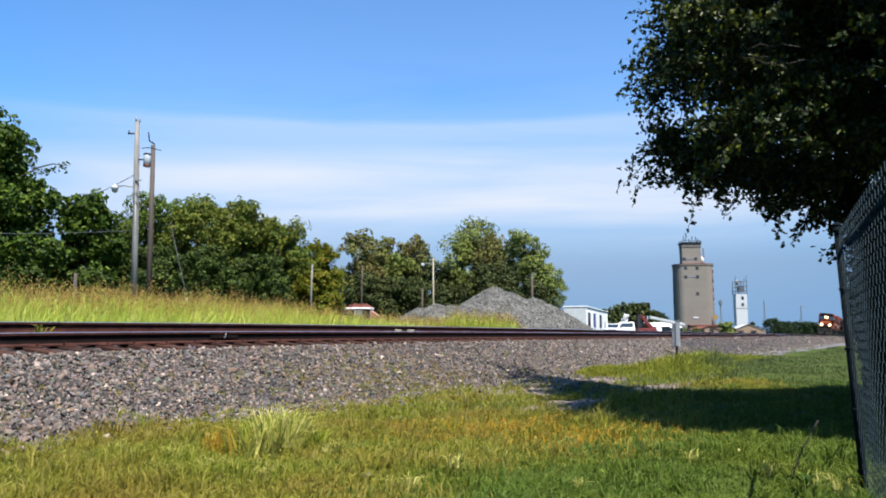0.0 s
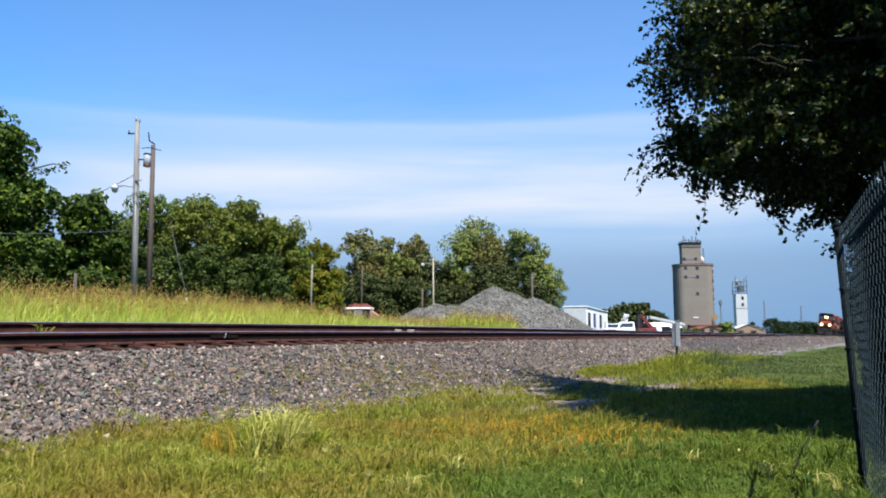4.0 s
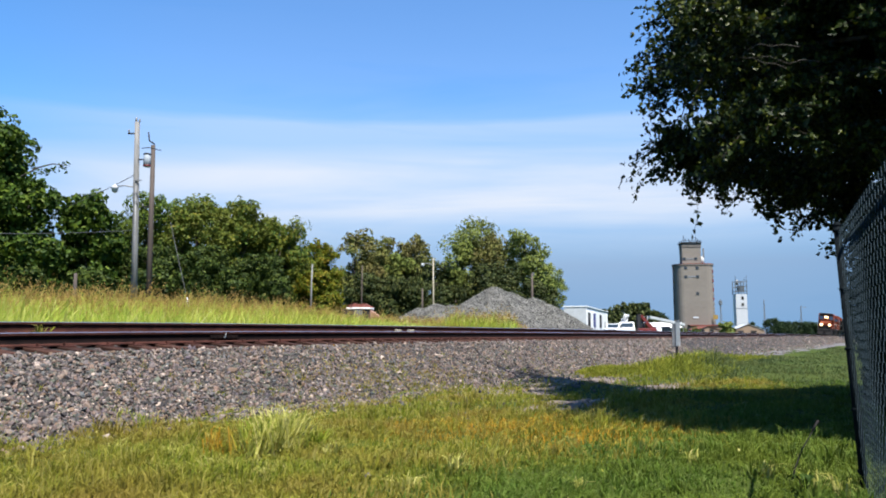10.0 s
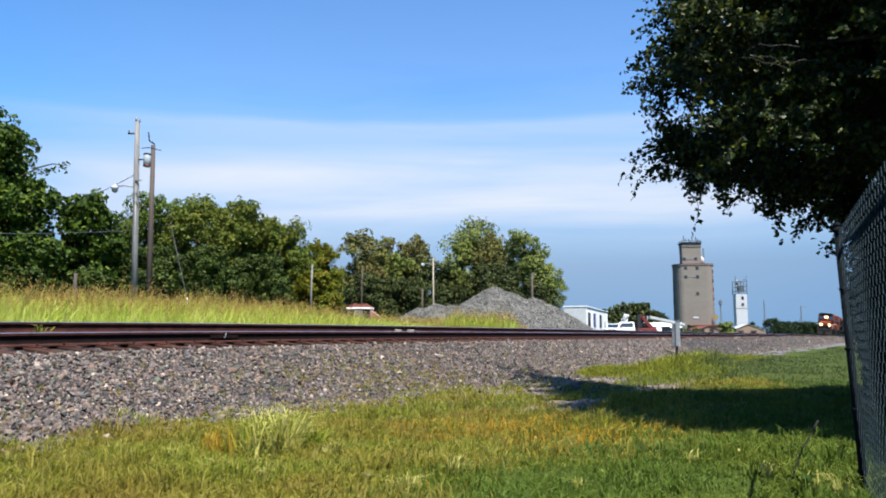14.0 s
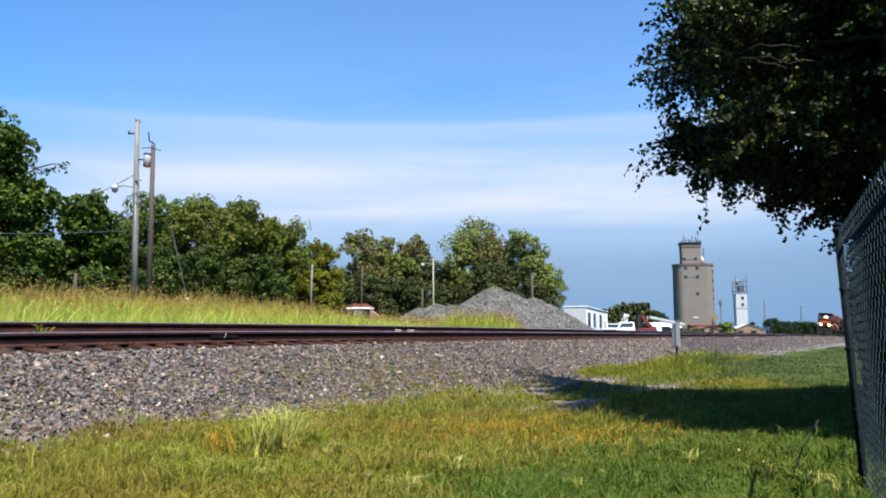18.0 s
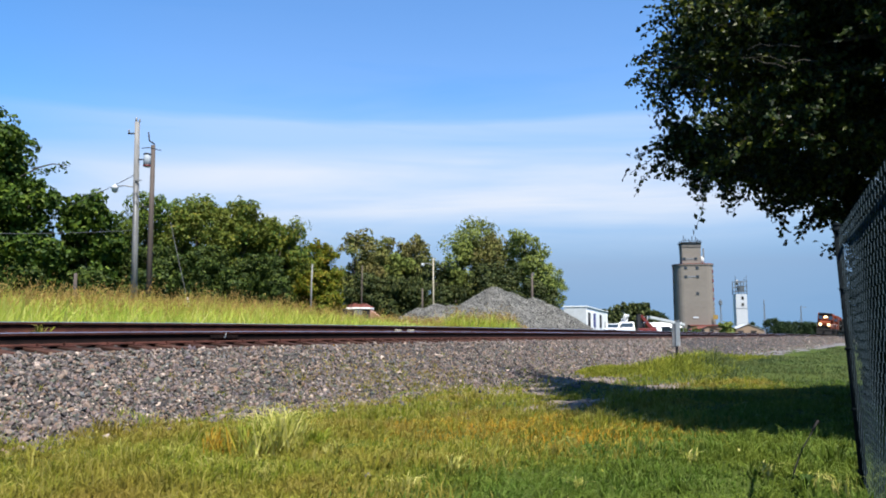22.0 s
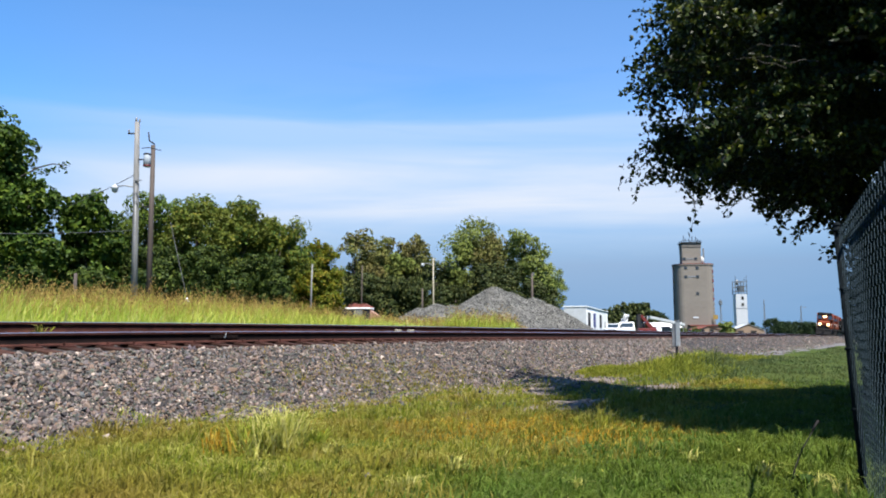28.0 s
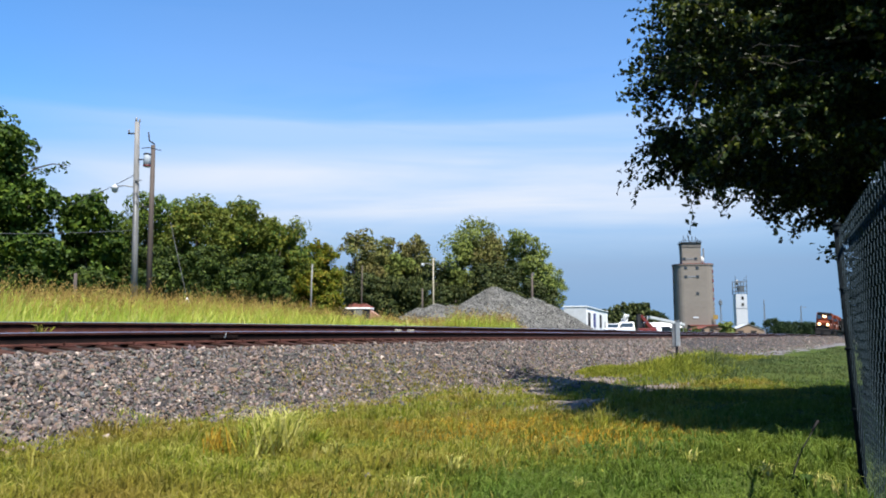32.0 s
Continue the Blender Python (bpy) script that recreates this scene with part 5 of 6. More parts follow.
# ---- marker post beside the ballast ----
mk = thing("trackside_marker", pose(9.68, 32.0, float(ground_z(9.68, 32.0)) - 0.02, 0, 0, -20), "pale grey trackside equipment box on a dark steel post", "equipment box")
part("post", tubed([(0, 0, 0), (0, 0, 0.75)], 0.055, 10), M_DARK, mk)
part("box", boxed(0.05, 0, 1.14, 0.17, 0.24, 1.02, 0.03), M_CASE, mk, "pale grey steel case")
part("back_plate", boxed(-0.11, 0.03, 1.1, 0.13, 0.2, 0.96, 0.015), M_GREY, mk, "darker grey side plate")
part("lid", boxed(0.05, 0, 1.67, 0.2, 0.27, 0.04, 0.012), M_GREY, mk)
part("hinge", boxed(-0.125, -0.05, 1.3, 0.02, 0.05, 0.12, 0.005), M_GREY, mk)


# ---- poles, lamps and wires ----
def pole(x, y, h, r, material, label, lean=0.0, name="utility_pole"):
    z0 = float(ground_z(x, y))
    t = thing(name, pose(x, y, z0 - 0.05), label, "pole")
    part("shaft", tubed([(0, 0, -0.3), (lean * 0.5, 0, h * 0.5), (lean, 0, h)], [r, r * 0.86, r * 0.7], 12), material, t)
    return t, z0


def insulator(t, x, y, z, r=0.05, h=0.14):
    part("insulator", lathe(bmesh.new(), [(r * 0.4, 0), (r, h * 0.15), (r * 0.6, h * 0.3), (r, h * 0.5), (r * 0.6, h * 0.65), (r * 0.8, h * 0.85), (r * 0.3, h)], 10, Matrix.Translation((x, y, z))), M_GREY, t)


G1 = float(ground_z(-14.1, 35))
p1, _ = pole(-14.05, 35.0, 11.0 - G1, 0.16, M_PALEWOOD, "pale weathered wooden utility pole with a lamp and transformer", -0.25)
H1 = 11.0 - G1
part("crossarm", boxed(-0.45, 0, H1 - 0.55, 0.42, 0.07, 0.07, 0.01), M_DARK, p1)
insulator(p1, -0.62, 0, H1 - 0.5)
insulator(p1, -0.3, 0, H1 + 0.03, 0.06, 0.2)
insulator(p1, -0.14, 0, H1 + 0.0, 0.05, 0.16)
arm = part("lamp_arm", tubed([(-0.2, 0, 7.9 - G1), (-0.7, 0, 7.98 - G1), (-1.15, 0, 7.94 - G1)], 0.03, 8), M_GREY, p1, "thin grey lamp arm")
part("lamp_head", lathe(bmesh.new(), [(0.03, 0.14), (0.07, 0.09), (0.15, 0.04), (0.17, -0.03), (0.15, -0.06), (0.12, -0.2), (0.06, -0.25)][::-1], 14, Matrix.Translation((-1.15, 0, 7.9 - G1))), M_GREYWHITE, arm, "white bowl-shaped lamp")
tf = part("transformer", lathe(bmesh.new(), [(0.03, 0.66), (0.16, 0.6), (0.165, 0.0), (0.06, -0.03)][::-1], 16, Matrix.Translation((0.33, -0.1, 8.85 - G1))), M_ENAMEL, p1, "grey transformer can")
for zz, mt in ((0.0, M_RED), (0.55, M_DARK)):
    part("band", lathe(bmesh.new(), [(0.167, 0), (0.175, 0.01), (0.175, 0.06), (0.167, 0.07)], 16, Matrix.Translation((0.33, -0.1, 8.85 - G1 + zz))), mt, tf, "red lower band" if mt is M_RED else "dark lid band")
part("bracket", boxed(0.02, -0.05, 9.2 - G1, 0.3, 0.05, 0.06), M_DARK, tf)
part("fuse_cutout", tubed([(0.3, 0, 10.5 - G1), (0.36, 0, 10.1 - G1), (0.6, 0, 9.95 - G1)], 0.035, 8), M_DARK, p1)
part("cutout_arm", tubed([(0.0, 0, 9.75 - G1), (0.35, 0, 9.78 - G1), (0.8, 0.3, 9.72 - G1)], 0.02, 6), M_DARK, p1)
for zz in (7.2, 7.6, 8.2):
    part("conduit_clip", boxed(-0.02, -0.15, zz - G1, 0.3, 0.05, 0.04), M_GREY, p1)
part("conduit", tubed([(0.02, -0.17, 0.2), (-0.12, -0.15, 6.2)], 0.025, 6), M_GREY, p1)
G2 = float(ground_z(-15.7, 41))
p2, _ = pole(-15.7, 41.0, 11.4 - G2, 0.16, M_DARKWOOD, "brown wooden utility pole beside a paler one", -0.12)
for zz in (10.7, 8.0):
    part("bracket", boxed(-0.35, 0, zz - G2, 0.5, 0.06, 0.06, 0.01), M_DARK, p2)
    insulator(p2, -0.55, 0, zz + 0.03 - G2)


def cable(name, a, b, sag, r, label, group=""):
    a, b = Vector(a), Vector(b)
    pts = [a.lerp(b, i / 16) - Vector((0, 0, sag * 4 * (i / 16) * (1 - i / 16))) for i in range(17)]
    c = Vector(a)
    ob = part(name, tubed([p - c for p in pts], r, 5), M_WIRE)
    ob.location = c
    return tagged(ob, label, "cable", group)


cable("overhead_cable", (-14.2, 35, 8.5), (-34, 60, 10.0), 0.4, 0.016, "thin dark overhead cable running from the pole", "overhead cables")
cable("overhead_cable", (-14.1, 35, 5.85), (-30, 40, 6.7), 0.25, 0.014, "pale grey service cable strung from the pole", "overhead cables")
gy = cable("guy_wire", (-13.0, 36.2, 6.4), (-11.75, 36.0, 1.75), 0.0, 0.014, "steel guy wire with a white guard at its foot")
part("guard", tubed([(0.97, -0.15, -3.6), (1.16, -0.18, -4.3)], 0.045, 8), M_WHITE, gy, "white plastic guard")
for x, y, h, r, mat, lab in ((-14.4, 30.0, 1.75, 0.09, M_DARKWOOD, "short grey wooden fence post in tall grass"),):
    pole(x, y, h, r, mat, lab, 0, "fence_post")
for x, y, top, r, mat, lab in ((-7.75, 45, 5.25, 0.055, M_PALEWOOD, "slim pale pole in front of the trees"), (-8.5, 80, 8.4, 0.08, M_DARKWOOD, "slim grey-brown pole among the trees"),
                               (9.15, 79, 7.5, 0.14, M_DARKWOOD, "short brown wooden pole behind the gravel pile")):
    pole(x, y, top - float(ground_z(x, y)), r, mat, lab, 0.05)
pole(-2.2, 82, 5.2, 0.12, M_DARKWOOD, "brown wooden post at the edge of the trees", 0, "utility_pole")
lp, _ = pole(-1.05, 86, 8.9, 0.1, M_CREAM, "cream yard light pole", -0.05, "yard_light")
la = part("lamp_arm", tubed([(0, 0, 8.0), (-0.6, 0, 8.3), (-1.2, 0, 8.25)], 0.045, 6), M_GREY, lp)
part("lamp_head", lathe(bmesh.new(), [(0.05, 0.15), (0.15, 0.08), (0.22, -0.04), (0.12, -0.18)][::-1], 12, Matrix.Translation((-1.25, 0, 8.15))), M_GREYWHITE, la)


# ---- gravel pile ----
def pile_z(x, y):
    """Overlapping cones at the rock's angle of rest, in the pile's own space."""
    z = np.zeros_like(x)
    for cx, cy, h in ((0.0, 0, 4.75), (1.6, 0.8, 4.25), (3.9, 0.5, 3.7), (-2.6, -0.5, 2.9), (-4.2, -0.2, 2.95), (-5.6, 0, 3.1), (-7.3, 0.6, 2.7), (5.2, 0.6, 3.1)):
        d = np.sqrt((x - cx) ** 2 + ((y - cy) * 0.95) ** 2 + 0.25)
        z = np.maximum(z, h + 0.3 - d * 0.62)
    return z


gx, gy_ = np.meshgrid(np.linspace(-13, 14, 150), np.linspace(-8, 9, 90), indexing="ij")
rngp = np.random.default_rng(5)
gz = pile_z(gx, gy_)
gz = gz + np.where(gz > 0.02, rngp.normal(0, 0.03, gz.shape) + 0.07 * np.sin(gx * 2.1 + np.sin(gy_ * 1.7)) * np.sin(gy_ * 1.9), -0.1)
ia = np.arange(gx.size).reshape(gx.shape)
q0, q1, q2, q3 = ia[:-1, :-1], ia[1:, :-1], ia[1:, 1:], ia[:-1, 1:]
pf = np.concatenate([np.stack([q0, q1, q2], -1).reshape(-1, 3), np.stack([q0, q2, q3], -1).reshape(-1, 3)])
PILE = Vector((5.0, 75.0, 0.95))
pile = part("rock_heap", tris("rock_heap", np.stack([gx, gy_, gz], -1), pf, True), M_GRAVEL)
pile.location = PILE
tagged(pile, "long heap of crushed grey rock with several peaks", "gravel pile")
x, y = rngp.uniform(-12, 13, 36000), rngp.uniform(-8, 4, 36000)
z = pile_z(x, y)
k = z > 0.15
lumps = part("loose_rock", stones("loose_rock", rngp, np.stack([x, y, z], 1)[k], rngp.gamma(5, 0.02, k.sum()), True), M_GSTONE, pile)
lumps.location.z = 0.07
lumps["kind"] = "stuff"


# ---- yard vehicles and sheds ----
def wheel(parent, x, y, z, r, w):
    m = Matrix.Translation((x, y, z)) @ Matrix.Rotation(math.pi / 2, 4, "X")
    t = part("wheel", lathe(bmesh.new(), [(r * 0.6, -w / 2), (r * 0.93, -w / 2), (r, -w * 0.3), (r, w * 0.3), (r * 0.93, w / 2), (r * 0.6, w / 2)], 16, m), M_RUBBER, parent)
    part("rim", lathe(bmesh.new(), [(r * 0.58, -w * 0.42), (r * 0.58, w * 0.42), (r * 0.2, w * 0.3)], 12, m), M_GREY, t)
    return t


tr = thing("office_trailer", pose(22.4, 120.0, float(ground_z(22.4, 120.0)) - 0.3, 0, 0, -18.6), "long white site trailer with blue and dark upright windows", "trailer")
# in its own space the near right corner is at the origin and the trailer runs back along +y
part("body", boxed(-1.8, 14, 2.75, 3.6, 28, 4.3, 0.06), M_WHITE, tr)
part("roof", boxed(-1.8, 14, 4.98, 3.9, 28.3, 0.16, 0.04), M_WHITE, tr)
part("eave_trim", boxed(0.02, 14, 4.82, 0.08, 28.1, 0.14, 0.02), M_GREYWHITE, tr)
part("end_wall", boxed(-1.8, -0.03, 2.7, 3.5, 0.06, 4.1, 0.02), M_GREYWHITE, tr, "pale grey end wall")
for yy, mt in ((2.6, M_DARK), (9.0, M_BLUE), (17.0, M_DARK)):
    wn = part("window", boxed(0.03, yy, 2.95, 0.08, 2.6, 2.3, 0.02), mt, tr, "tall upright window panel")
    part("frame", boxed(0.02, yy, 4.14, 0.1, 2.8, 0.1, 0.02), M_WHITE, wn)
part("skirt", boxed(-1.8, 14, 0.35, 3.4, 27.6, 0.7, 0.02), M_GREY, tr)
part("door", boxed(0.03, 23.5, 1.9, 0.07, 1.0, 2.1, 0.01), M_GREY, tr)
part("step", boxed(0.6, 23.5, 0.45, 1.0, 1.2, 0.18, 0.02), M_GREY, tr)


def pickup(m, paint, label, name="pickup_truck"):
    t = thing(name, m, label, "truck")
    b = prism(bmesh.new(), [(-2.7, 0.55), (2.65, 0.55), (2.75, 0.8), (2.65, 1.12), (1.3, 1.22), (0.55, 1.85), (-0.75, 1.9), (-0.9, 1.25), (-2.75, 1.22)], -0.95, 0.95)
    bmesh.ops.bevel(b, geom=b.edges[:], offset=0.05, segments=2, affect="EDGES")
    part("body", b, paint, t)
    part("windshield", prism(bmesh.new(), [(1.27, 1.27), (0.62, 1.80), (0.59, 1.77), (1.22, 1.25)], -0.8, 0.8), M_GLASS, t)
    for sy in (-0.962, 0.962):
        part("side_window", prism(bmesh.new(), [(1.0, 1.28), (0.52, 1.72), (-0.62, 1.76), (-0.72, 1.28)], sy - 0.01, sy + 0.01), M_GLASS, t)
        part("mirror", boxed(1.0, sy * 1.12, 1.35, 0.12, 0.16, 0.18, 0.03), M_DARK, t)
    part("bumper", boxed(2.78, 0, 0.66, 0.16, 1.8, 0.2, 0.04), M_CHROME, t)
    part("grille", boxed(2.73, 0, 0.93, 0.06, 1.1, 0.22, 0.02), M_DARK, t)
    for sy in (-0.72, 0.72):
        part("headlight", boxed(2.72, sy, 0.95, 0.08, 0.3, 0.18, 0.02), M_CHROME, t)
    for xx in (-1.7, 1.75):
        for sy in (-0.85, 0.85):
            wheel(t, xx, sy, 0.4, 0.4, 0.26)
    return t


gz0 = float(ground_z(25.0, 112))
pickup(pose(24.9, 112, gz0, 0, 0, -115), M_WHITE, "white pickup truck parked in the yard")
# white bucket truck behind the pickup, its boom folded over the cab
tk = thing("bucket_truck", pose(28.1, 119, gz0 - 0.15, 0, 0, 262), "white bucket truck with a folded white boom", "truck")
part("frame", boxed(0.3, 0, 0.75, 6.4, 0.9, 0.25, 0.02), M_DARK, tk)
cb = prism(bmesh.new(), [(2.3, 0.7), (4.3, 0.7), (4.35, 1.35), (3.5, 1.5), (3.1, 2.3), (2.3, 2.35)], -1.05, 1.05)
bmesh.ops.bevel(cb, geom=cb.edges[:], offset=0.06, segments=2, affect="EDGES")
part("cab", cb, M_WHITE, tk)
part("windshield", prism(bmesh.new(), [(3.56, 1.52), (3.2, 2.2), (3.16, 2.18), (3.5, 1.5)], -0.9, 0.9), M_GLASS, tk)
part("utility_body", boxed(-0.9, 0, 1.55, 4.6, 2.2, 1.3, 0.06), M_WHITE, tk)
for xx in (-2.3, -1.1, 0.1):
    part("locker_door", boxed(xx, -1.12, 1.55, 1.0, 0.04, 0.95, 0.02), M_GREYWHITE, tk)
part("turret", lathe(bmesh.new(), [(0.45, 2.2), (0.42, 2.9), (0.25, 3.0)], 12, Matrix.Translation((-1.8, 0, 0))), M_GREYWHITE, tk)
part("lower_boom", tubed([(-1.8, 0, 2.8), (0.4, 0, 3.45), (2.0, 0, 3.3)], [0.24, 0.22, 0.2], 8), M_WHITE, tk, "white boom")
part("upper_boom", tubed([(2.0, 0.3, 3.35), (0.2, 0.3, 3.0), (-2.4, 0.3, 2.65)], [0.18, 0.16, 0.14], 8), M_GREYWHITE, tk)
part("bucket", boxed(-2.9, 0.3, 2.75, 0.7, 0.7, 1.0, 0.08), M_WHITE, tk, "white fibreglass bucket")
for xx in (3.3, -1.1, -2.3):
    for yy in (-0.95, 0.95):
        wheel(tk, xx, yy, 0.48, 0.48, 0.28)
# red loader crane with its boom slanting down
ld = thing("red_loader", pose(32.4, 123, float(ground_z(32.4, 123)), 0, 0, 10), "red loader with a folded slanting boom", "loader")
part("body", boxed(-0.1, 0, 0.95, 3.0, 1.9, 0.7, 0.12), M_RED, ld)
part("mast", prism(bmesh.new(), [(-1.6, 1.0), (-1.15, 1.0), (-1.0, 3.5), (-1.55, 3.55)], -0.35, 0.35), M_DARK, ld, "upright dark mast")
part("boom", prism(bmesh.new(), [(-1.25, 3.4), (-0.75, 3.5), (0.5, 2.1), (1.75, 0.95), (1.35, 0.6), (0.1, 1.75)], -0.3, 0.3), M_RED, ld, "red slanting boom")
part("cab", boxed(-0.55, 0.55, 1.95, 0.9, 0.8, 1.2, 0.1), M_DARK, ld)
part("windshield", boxed(-0.55, 0.13, 2.1, 0.7, 0.04, 0.7, 0.02), M_GLASS, ld)
part("ram", tubed([(-0.9, -0.42, 2.0), (-0.2, -0.42, 2.35)], 0.09, 8), M_CHROME, ld, "bright lifting ram")
part("counterweight", lathe(bmesh.new(), [(0.1, -0.5), (0.42, -0.36), (0.5, 0), (0.42, 0.36), (0.1, 0.5)], 14, Matrix.Translation((2.0, -0.2, 1.0))), M_WHITE, ld, "white round weight")
for xx in (-1.1, 1.2):
    for yy in (-0.95, 0.95):
        wheel(ld, xx, yy, 0.45, 0.45, 0.35)
# white lean-to roof on posts behind the loader
ct = thing("canopy", pose(37.5, 131, float(ground_z(37.5, 131)), 0, 0, -8), "open white metal canopy on thin posts", "canopy")
part("roof", prism(bmesh.new(), [(-2.4, 3.05), (3.2, 1.8), (3.2, 2.2), (-2.4, 3.5)], -2.0, 2.0), M_GREYWHITE, ct)
for xx, hh in ((-2.9, 3.5), (2.9, 2.2)):
    for yy in (-1.8, 1.8):
        part("post", tubed([(xx, yy, -0.1), (xx, yy, hh)], 0.07, 6), M_GREY, ct)
part("stack", boxed(-0.6, 0, 0.85, 3.0, 2.4, 1.7, 0.08), M_CONC2, ct, "stacked grey pallets")
part("drum", lathe(bmesh.new(), [(0.3, 0), (0.32, 0.05), (0.32, 0.85), (0.3, 0.9)], 12, Matrix.Translation((1.8, -1.2, 0))), M_WHITE, ct)
# low flatbed with a white bonnet and red load beside the trees
fb = thing("box_truck", pose(-7.6, 70, float(ground_z(-7.6, 70)) - 0.3, 0, 0, -4), "old grey van with white roof and red load in grass", "truck")
part("body", boxed(-0.2, 0, 1.85, 2.6, 2.0, 1.9, 0.1), M_DARK, fb)
part("roof", boxed(-0.2, 0, 2.86, 2.75, 2.2, 0.15, 0.05), M_WHITE, fb, "white roof")
for xx in (-0.85, 0.05):
    part("side_window", boxed(xx, -1.02, 2.3, 0.8, 0.05, 0.75, 0.02), M_GREY if xx > 0 else M_GLASS, fb)
part("load", prism(bmesh.new(), [(-0.95, 2.94), (1.15, 2.94), (1.05, 3.1), (0.55, 3.3), (0.1, 3.2), (-0.35, 3.34), (-0.85, 3.16)], -0.8, 0.8), M_REDROOF, fb, "red tarpaulin load")
part("rope", tubed([(-0.7, -0.84, 2.97), (-0.4, -0.83, 3.36), (-0.2, 0.83, 3.3), (0.0, 0.84, 2.97)], 0.025, 5), M_DARK, fb)
part("bonnet", prism(bmesh.new(), [(1.06, 1.0), (2.5, 1.0), (2.45, 1.75), (1.06, 2.75)], -0.9, 0.9), M_PINK, fb, "faded pink bonnet")
for xx in (-0.9, 1.7):
    for yy in (-0.9, 0.9):
        wheel(fb, xx, yy, 0.5, 0.5, 0.3)


def shed(name, x, y, rz, w, d, h, rise, wall, roof, label, doors=1):
    t = thing(name, pose(x, y, float(ground_z(x, y)) - 0.05, 0, 0, rz), label, "shed")
    part("wall", prism(bmesh.new(), [(-w / 2, 0), (w / 2, 0), (w / 2, h), (0, h + rise), (-w / 2, h)], -d / 2, d / 2), wall, t)
    for sgn in (-1, 1):
        sl = math.atan2(rise, w / 2)
        ln = math.hypot(rise, w / 2) + 0.5
        part("roof", box(bmesh.new(), 0, 0, 0, ln, d + 0.8, 0.14, 0.02, Matrix.Translation((sgn * w / 4, 0, h + rise / 2 + 0.09)) @ Matrix.Rotation(sgn * sl, 4, "Y")), roof, t)
    for k in range(doors):
        part("door", boxed(-w / 4 + k * w / 2.5, -d / 2 - 0.04, 1.6, w * 0.18, 0.08, 3.0, 0.02), M_DARK, t)
    return t


shed("metal_shed", 60.5, 212, 8, 5, 9, 2.4, 1.3, M_GREY, M_WHITE, "white metal shed in the yard beside the elevator", 2)
shed("metal_shed", 116.5, 345, 0, 10, 12, 2.9, 1.5, M_TAN, M_REDROOF, "tan shed with a red roof at the foot of the elevator", 2)
shed("metal_shed", 166.4, 425, -6, 17, 14, 3.2, 3.4, M_TAN, M_GREYWHITE, "long tan shed with a pale metal roof", 2)
shed("metal_shed", 47.6, 165, 68, 3.6, 6.2, 1.9, 0.9, M_CONC2, M_WHITE, "low shed with a white metal roof", 1)
for x, y, h, w in ((45.5, 158, 1.9, 2.6), (48.6, 156, 1.7, 2.4), (98, 300, 3.6, 5)):
    make_tree("shrub", x, y, h, w, int(x), F_MID, "small green bush in the yard", 0.0, 14, 0.3, 1200, category="shrub", group="yard bushes")

# ---- grain elevator ----
el = thing("grain_elevator", pose(127.2, 390, float(ground_z(125, 390)), 0, 0, -8), "tall tan concrete grain elevator with a head house", "grain elevator")
out = []
for k in range(13):
    a = math.pi / 2 + k * math.pi / 12
    out.append((-5.6 + 4.2 * math.cos(a), 7.0 * math.sin(a)))
for k in range(13):
    a = -math.pi / 2 + k * math.pi / 12
    out.append((5.6 + 4.2 * math.cos(a), 7.0 * math.sin(a)))


def slab(z0, z1, grow=0.0):
    bm = bmesh.new()
    a = [bm.verts.new((x * (1 + grow), y * (1 + grow), z0)) for x, y in out]
    b = [bm.verts.new((x * (1 + grow), y * (1 + grow), z1)) for x, y in out]
    for i in range(len(out)):
        bm.faces.new((a[i], a[(i + 1) % len(a)], b[(i + 1) % len(a)], b[i]))
    bm.faces.new(a[::-1])
    bm.faces.new(b)
    bmesh.ops.recalc_face_normals(bm, faces=bm.faces[:])
    return bm


part("silo_body", slab(0, 35.3), M_CONC, el, "tan concrete silo walls with rounded ends")
part("cornice", slab(35.3, 36.0, 0.03), M_CONC2, el, "dark cornice")
part("roof_trim", slab(36.0, 36.25, 0.035), M_REDROOF, el, "red roof edging")
part("head_house", boxed(-0.9, 0, 40.6, 9.2, 8.0, 9.2, 0.1), M_CONC, el)
part("upper_deck", boxed(-0.9, 0, 45.9, 9.6, 8.4, 2.2, 0.1), M_CONC2, el)
part("deck", boxed(-0.9, 0, 47.1, 10.6, 9.4, 0.3, 0.05), M_DARK, el, "dark overhanging deck")
for k in range(9):
    part("antenna", tubed([(-5.4 + k * 1.15, -3.5 + (k % 3) * 2, 46.8), (-5.4 + k * 1.15, -3.5 + (k % 3) * 2, 48.4 + (k * 7 % 4) * 0.9)], 0.17, 5), M_DARK, el)
for zz in (47.5, 48.2):
    part("railing", tubed([(-5.8, -4.4, zz), (4.0, -4.4, zz), (4.0, 4.4, zz), (-5.8, 4.4, zz), (-5.8, -4.4, zz)], 0.09, 5), M_DARK, el)
part("roof_tank", lathe(bmesh.new(), [(1.1, 36.2), (1.1, 39.6), (0.3, 40.6)], 14, Matrix.Translation((5.0, 0, 0))), M_GREYWHITE, el, "white tank on the roof")
WINS = [(x, z) for x in (-4.6, 1.1) for z in (38.9, 34.1, 29.6)] + [(0.9, 21.2)]
for xx, zz in WINS:
    yy = -4.02 if zz > 36 else -7.0
    w = part("window", boxed(xx, yy - 0.06, zz, 1.6, 0.12, 1.5, 0.02), M_CONC2, el)
    part("pane", boxed(xx, yy - 0.14, zz, 1.25, 0.06, 1.15), M_GLASS, w)
for k in range(2):
    part("louvre", boxed(-1.75, -7.05 if k else -4.1, 29.6 if k else 38.9, 3.6, 0.1, 0.8), M_GREY, el)
